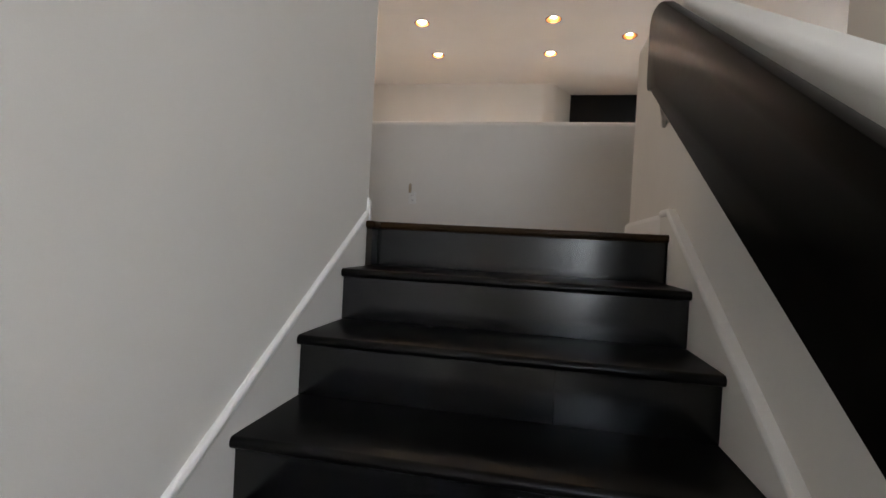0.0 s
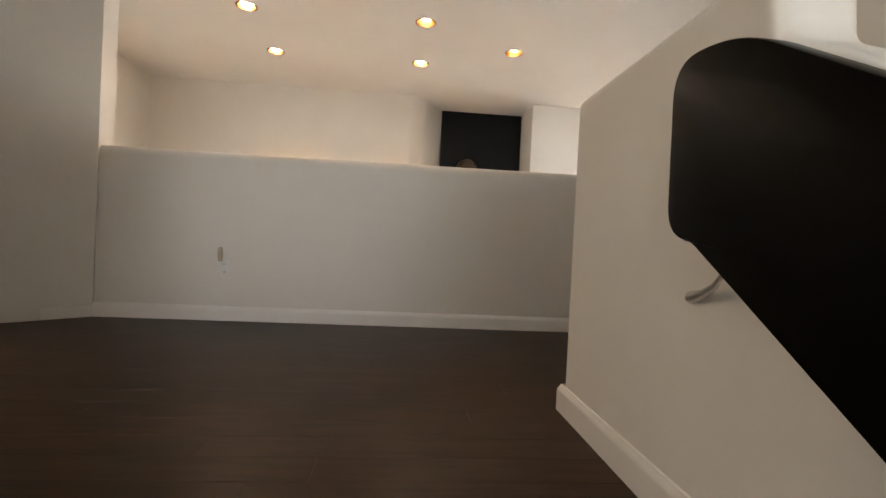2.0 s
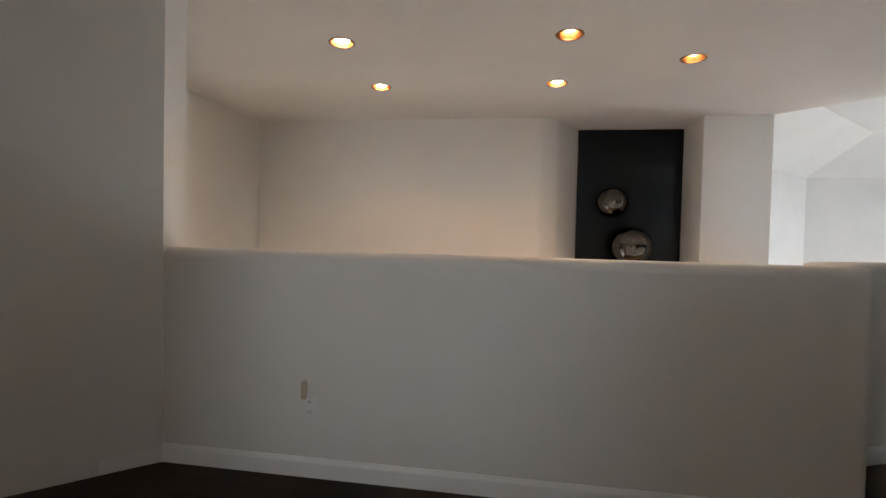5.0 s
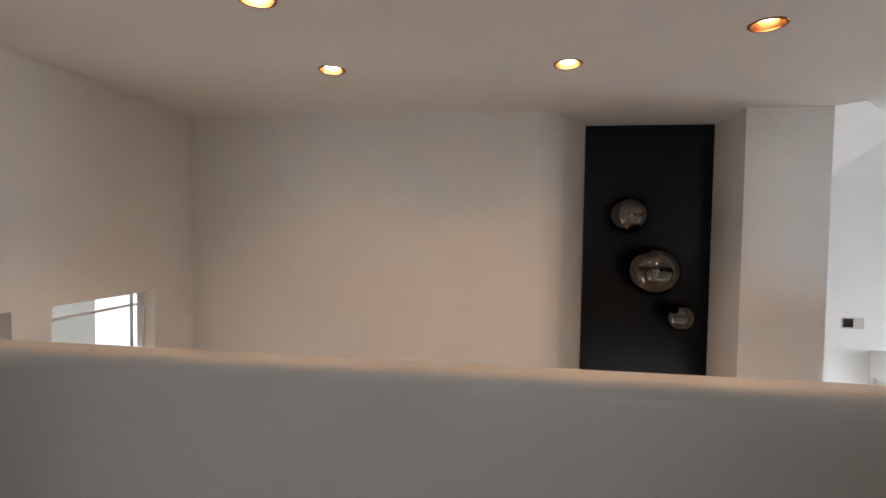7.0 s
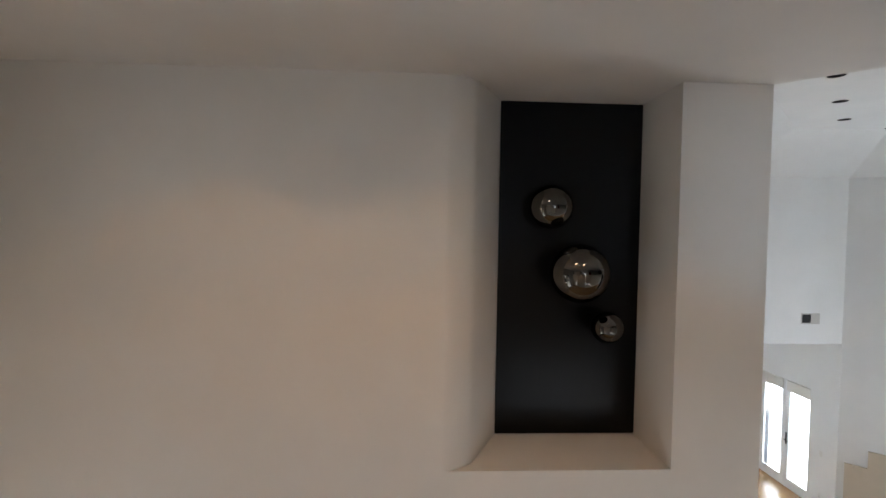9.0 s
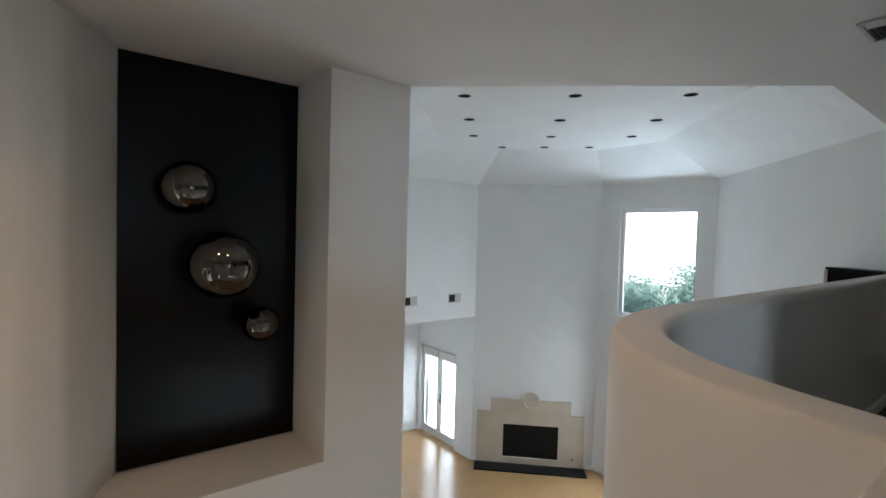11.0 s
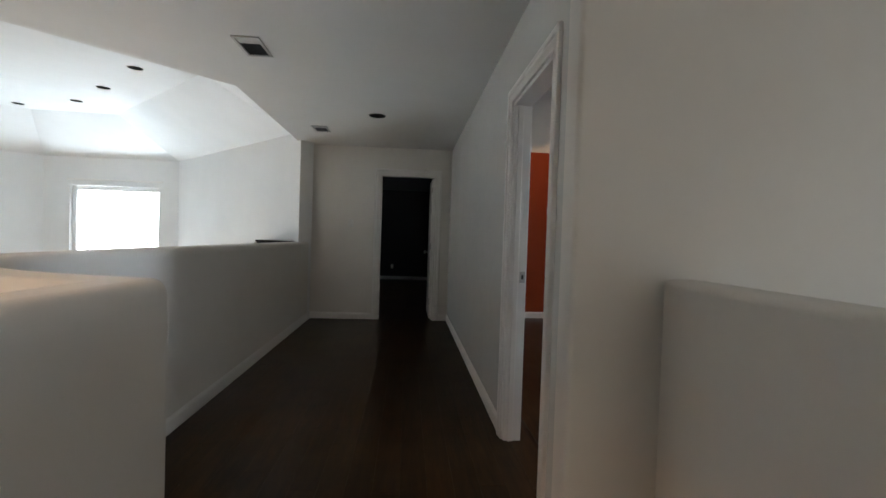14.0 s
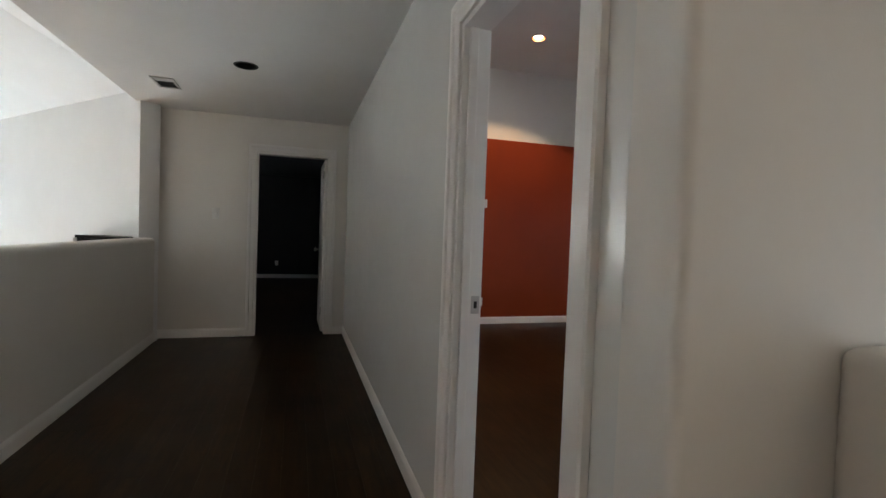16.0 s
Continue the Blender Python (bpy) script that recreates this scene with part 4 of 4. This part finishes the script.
grille("air_vent", pose(3.63, 4.57, CEIL), 0.335, 0.18, 7, "square metal air vent in corridor ceiling", "ceiling vents")
grille("air_vent", pose(6.07, 4.55, CEIL), 0.31, 0.18, 6, "small metal air vent near corridor end", "ceiling vents")
for x in (6.10, 7.32):
    grille("air_vent", pose(x, 12.37, -0.125, -90, 0, 0), 0.36, 0.20, 8, "half-open wall vent above the alcove", "great room wall vents", True)

# ---- niche with mirrored balls ----
tagged(link_mesh("niche_board", box(NX0 + 0.002, 7.607, -0.236, NX1 - 0.003, 7.627, 2.416, 0.003, 1), M_NICHE), "tall black satin board set in the niche", "wall panel")


def ball(x, y, z, r, label):
    top = empty("mirror_ball", Matrix.Translation((x, 7.607, z)), label, "wall sculpture", "mirrored balls")
    bm = bmesh.new()
    bmesh.ops.create_uvsphere(bm, u_segments=48, v_segments=28, radius=r, matrix=Matrix.Translation((0, y - 7.607, 0)))
    part("sphere", bm, M_BALL, top, smooth=180)
    part("stem", tube([(0, y - 7.607 + r * 0.9, 0), (0, -0.001, 0)], 0.02, 14), M_DULL, top, "dark mounting stem")


ball(1.007, 7.40, 1.578, 0.165, "smoky mirrored glass ball on the black board")
ball(1.192, 7.27, 1.091, 0.215, "large smoky mirrored glass ball on the black board")
ball(1.462, 7.406, 0.668, 0.120, "small smoky mirrored glass ball on the black board")


# ---- wall plates ----
def wall_plate(name, m, kind, label, category, group=""):
    """Face towards local -y, middle at the origin."""
    top = empty(name, m, label, category, group)
    part("plate", box(-0.036, -0.006, -0.058, 0.036, -0.001, 0.058, 0.003, 2), M_PLASTIC, top)
    if kind == "outlet":
        for z in (-0.024, 0.024):
            s = part("socket", box(-0.017, -0.0085, z - 0.014, 0.017, -0.005, z + 0.014, 0.003, 2), M_PLASTIC, top)
            for x in (-0.006, 0.006):
                part("slot", box(x - 0.0012, -0.0092, z - 0.005, x + 0.0012, -0.0086, z + 0.006), M_DULL, s, smooth=None)
    else:
        part("rocker", box(-0.016, -0.010, -0.033, 0.016, -0.005, 0.033, 0.003, 2), M_PLASTIC, top)
    return top


wall_plate("wall_outlet", pose(-0.946, 4.012, 0.335), "outlet", "white double outlet low on the half wall", "outlet")
night = empty("plug_in_light", pose(-0.965, 4.004, 0.375), "small clear plug-in night light above outlet", "night light")
part("body", lathe([(0, 0), (0.011, 0.004), (0.014, 0.03), (0.014, 0.07), (0.010, 0.088), (0, 0.094)], 14), M_CLEAR, night, "clear tan plastic tube").location = (0, -0.022, 0)
part("plug", box(-0.012, -0.018, -0.008, 0.012, -0.002, 0.03, 0.003, 2), M_PLASTIC, night)
FACE_W = pose(0, 0, 0, 0, 0, -90)
wall_plate("light_switch", Matrix.Translation((7.10, 4.29, 1.345)) @ FACE_W, "switch", "white light switch on the end wall", "light switch")
for y in (1.349, 1.017):
    wall_plate("light_switch", Matrix.Translation((7.5, y, 1.644)) @ FACE_W, "switch", "white light switch on the red wall", "light switch", "red room switches")
for y in (1.185, 1.035):
    wall_plate("wall_outlet", Matrix.Translation((7.5, y, 0.305)) @ FACE_W, "outlet", "white outlet low on the red wall", "outlet", "red room outlets")
wall_plate("wall_outlet", Matrix.Translation((13.6, 3.89, 0.36)) @ FACE_W, "outlet", "pale outlet in the unlit room", "outlet")

# ---- great room things ----
ALONG = Vector((9.95 - 7.98, 10.4 - 12.35, 0)).normalized()
INTO = Vector((-0.7035, -0.7107, 0))
ANG = math.degrees(math.atan2(ALONG.y, ALONG.x))


def on_wall(s, out, z):
    p = Vector((7.98, 12.35, 0)) + ALONG * s + INTO * out
    return (p.x, p.y, z)


fire = empty("fireplace", Matrix.Translation(on_wall(0, 0, LOW)) @ pose(0, 0, 0, 0, 0, ANG), "stepped cream stone fireplace with black firebox", "fireplace")
bm = wall((0.087, -0.001), (2.56, -0.001), 0, 1.53, 0.055, [(0.623, 1.893, 0.17, 0.95), (0.0, 0.323, 1.215, 1.53), (2.163, 2.473, 1.215, 1.53)])
part("surround", bm, M_STONE, fire, smooth=None)
part("firebox", box(0.70, -0.012, 0.165, 1.99, -0.002, 0.955), M_SLATE, fire, "black firebox front", smooth=None)
bm = bmesh.new()
lathe([(0.0, 0.016), (0.15, 0.016), (0.155, 0.03), (0.185, 0.034), (0.20, 0.02), (0.20, 0.0)], 40, bm)
med = part("medallion", bm, M_STONE, fire, "round cream medallion")
med.matrix_local = pose(1.33, -0.058, 1.53, 90, 0, 0)
part("gas_key", tube([(2.30, -0.056, 0.22), (2.30, -0.085, 0.22)], 0.018, 12), M_DULL, fire, "dark gas key")
part("hearth", box(0.06, -0.46, 0.001, 2.58, -0.06, 0.03, 0.004, 1), M_SLATE, fire, "flat black slate hearth")
wall_plate("light_switch", Matrix.Translation((7.956, 12.72, -2.85)) @ FACE_W, "switch", "white light switch beside french doors", "light switch")
wall_plate("wall_outlet", Matrix.Translation((7.956, 12.72, LOW + 0.35)) @ FACE_W, "outlet", "white outlet beside french doors", "outlet")

cab = empty("built_in_cabinet", Matrix.Translation((6.95, 5.3, LOW)), "tall black built-in cabinet with a pale corner strip", "cabinet")
plan = [(0.23, 0.30), (-0.35, -0.28), (0.05, -0.28), (0.42, 0.11)]
part("body", prism(plan, 0.0, 5.07), M_BLACK, cab, smooth=None)
part("top", prism([(x * 1.03, y * 1.03 + 0.004) for x, y in plan], 5.071, 5.10), M_BLACK, cab, "thin black top", smooth=None)
part("corner_trim", box(0.205, 0.285, 0.0, 0.245, 0.318, 5.07, 0.006, 2), M_VENT, cab, "pale corner strip")

# ---- outdoors ----
bm = bmesh.new()
bmesh.ops.create_grid(bm, x_segments=2, y_segments=2, size=1500)
g = structure("ground", bm, M_LAWN, "pale paved ground reaching to the distance", "ground")
g.location = (0, 0, LOW - 0.25)
bm = box(-6.6, -8.0, LOW - 0.25, -6.2, 9.35, 3.0)
structure("wall_neighbour", bm, M_STUCCO, "grey stucco garden-side wall next door", "wall")


# self-lit sheet, added so the window view burns out to white
m_sky_glow = glow("sky_glow_sheet", (0.93, 0.97, 1.0), 2.2)
bm = box(58.0, -60, LOW - 0.25, 58.3, 90, 34)
structure("backdrop", bm, m_sky_glow, "glowing white sheet for the burnt-out sky behind the garden", "backdrop")


def tree(x, y, height, spread, seed):
    rnd = random.Random(seed)
    base = LOW - 0.25
    top = empty("garden_tree", Matrix.Translation((x, y, base)), "leafy green garden tree behind the window", "tree", "garden trees")
    pts = [(0.1 * math.sin(i * 1.3 + seed), 0.1 * math.cos(i * 1.7 + seed), height * 0.7 * i / 6) for i in range(7)]
    bm = tube(pts, [0.13 - 0.015 * i for i in range(7)], 10)
    tips = []
    for i in range(9):
        a = i * 2.4 + seed
        s = Vector(pts[2 + i % 4])
        e = s + Vector((math.cos(a) * spread * 0.7, math.sin(a) * spread * 0.7, height * (0.12 + 0.2 * rnd.random())))
        tube([s, (s + e) / 2 + Vector((0, 0, 0.1)), e], [0.05, 0.035, 0.015], 6, bm)
        tips.append(e)
    part("trunk", bm, M_BARK, top)
    verts, faces = [], []
    for i in range(6500):
        c = tips[rnd.randrange(len(tips))] + Vector((rnd.gauss(0, spread * 0.32), rnd.gauss(0, spread * 0.32), rnd.gauss(0.1, height * 0.09)))
        u = Vector((rnd.gauss(0, 1), rnd.gauss(0, 1), rnd.gauss(0, 1))).normalized()
        w = u.orthogonal().normalized() * 0.035
        u *= 0.075
        k = len(verts)
        verts += [c - u, c + w, c + u, c - w]
        faces.append((k, k + 1, k + 2, k + 3))
    me = bpy.data.meshes.new("crown")
    me.from_pydata([tuple(v) for v in verts], [], faces)
    me.materials.append(M_LEAF)
    crown = new("crown", me)
    crown.parent = top


tree(14.6, 11.3, 4.9, 1.3, 1)
tree(15.2, 13.2, 4.6, 1.4, 2)
tree(14.4, 10.0, 4.6, 1.2, 3)
tree(15.6, 15.5, 4.6, 1.5, 4)

# ---- floor boards, last ----
rnd = random.Random(7)
plank_mesh = None
PW = 0.127
y = NOSE + 0.101 - PW
while y < 4.86:
    mid = y + PW / 2
    x0 = max(-3.32, mid - 5.72 - 0.15) if mid < 4.0 else GX - max(0.01, (R_IN + 0.08) ** 2 - (mid - GY) ** 2) ** 0.5
    x1 = XL - 0.001 if mid < 1.55 else EW + 0.03 if mid < 2.44 else (2.0 if mid < 2.76 else 7.05)
    x = x0 - rnd.random() * 1.2
    while x < x1:
        ln = 1.1 + rnd.random() * 1.3
        a, b = max(x, x0), min(x + ln, x1)
        if b - a > 0.004:
            if plank_mesh is None:
                bm = box(0, 0.0001, -0.012, 1, PW - 0.0001, 0, 0.0004, 1)
                p = part("plank", bm, M_FLOOR, floor_up, smooth=None)
                plank_mesh = p.data
            else:
                p = new("plank", plank_mesh)
                p.parent = floor_up
            p.location, p.scale = (a + 0.0002, y, 0), (b - a - 0.0004, 1, 1)
        x += ln
    y += PW
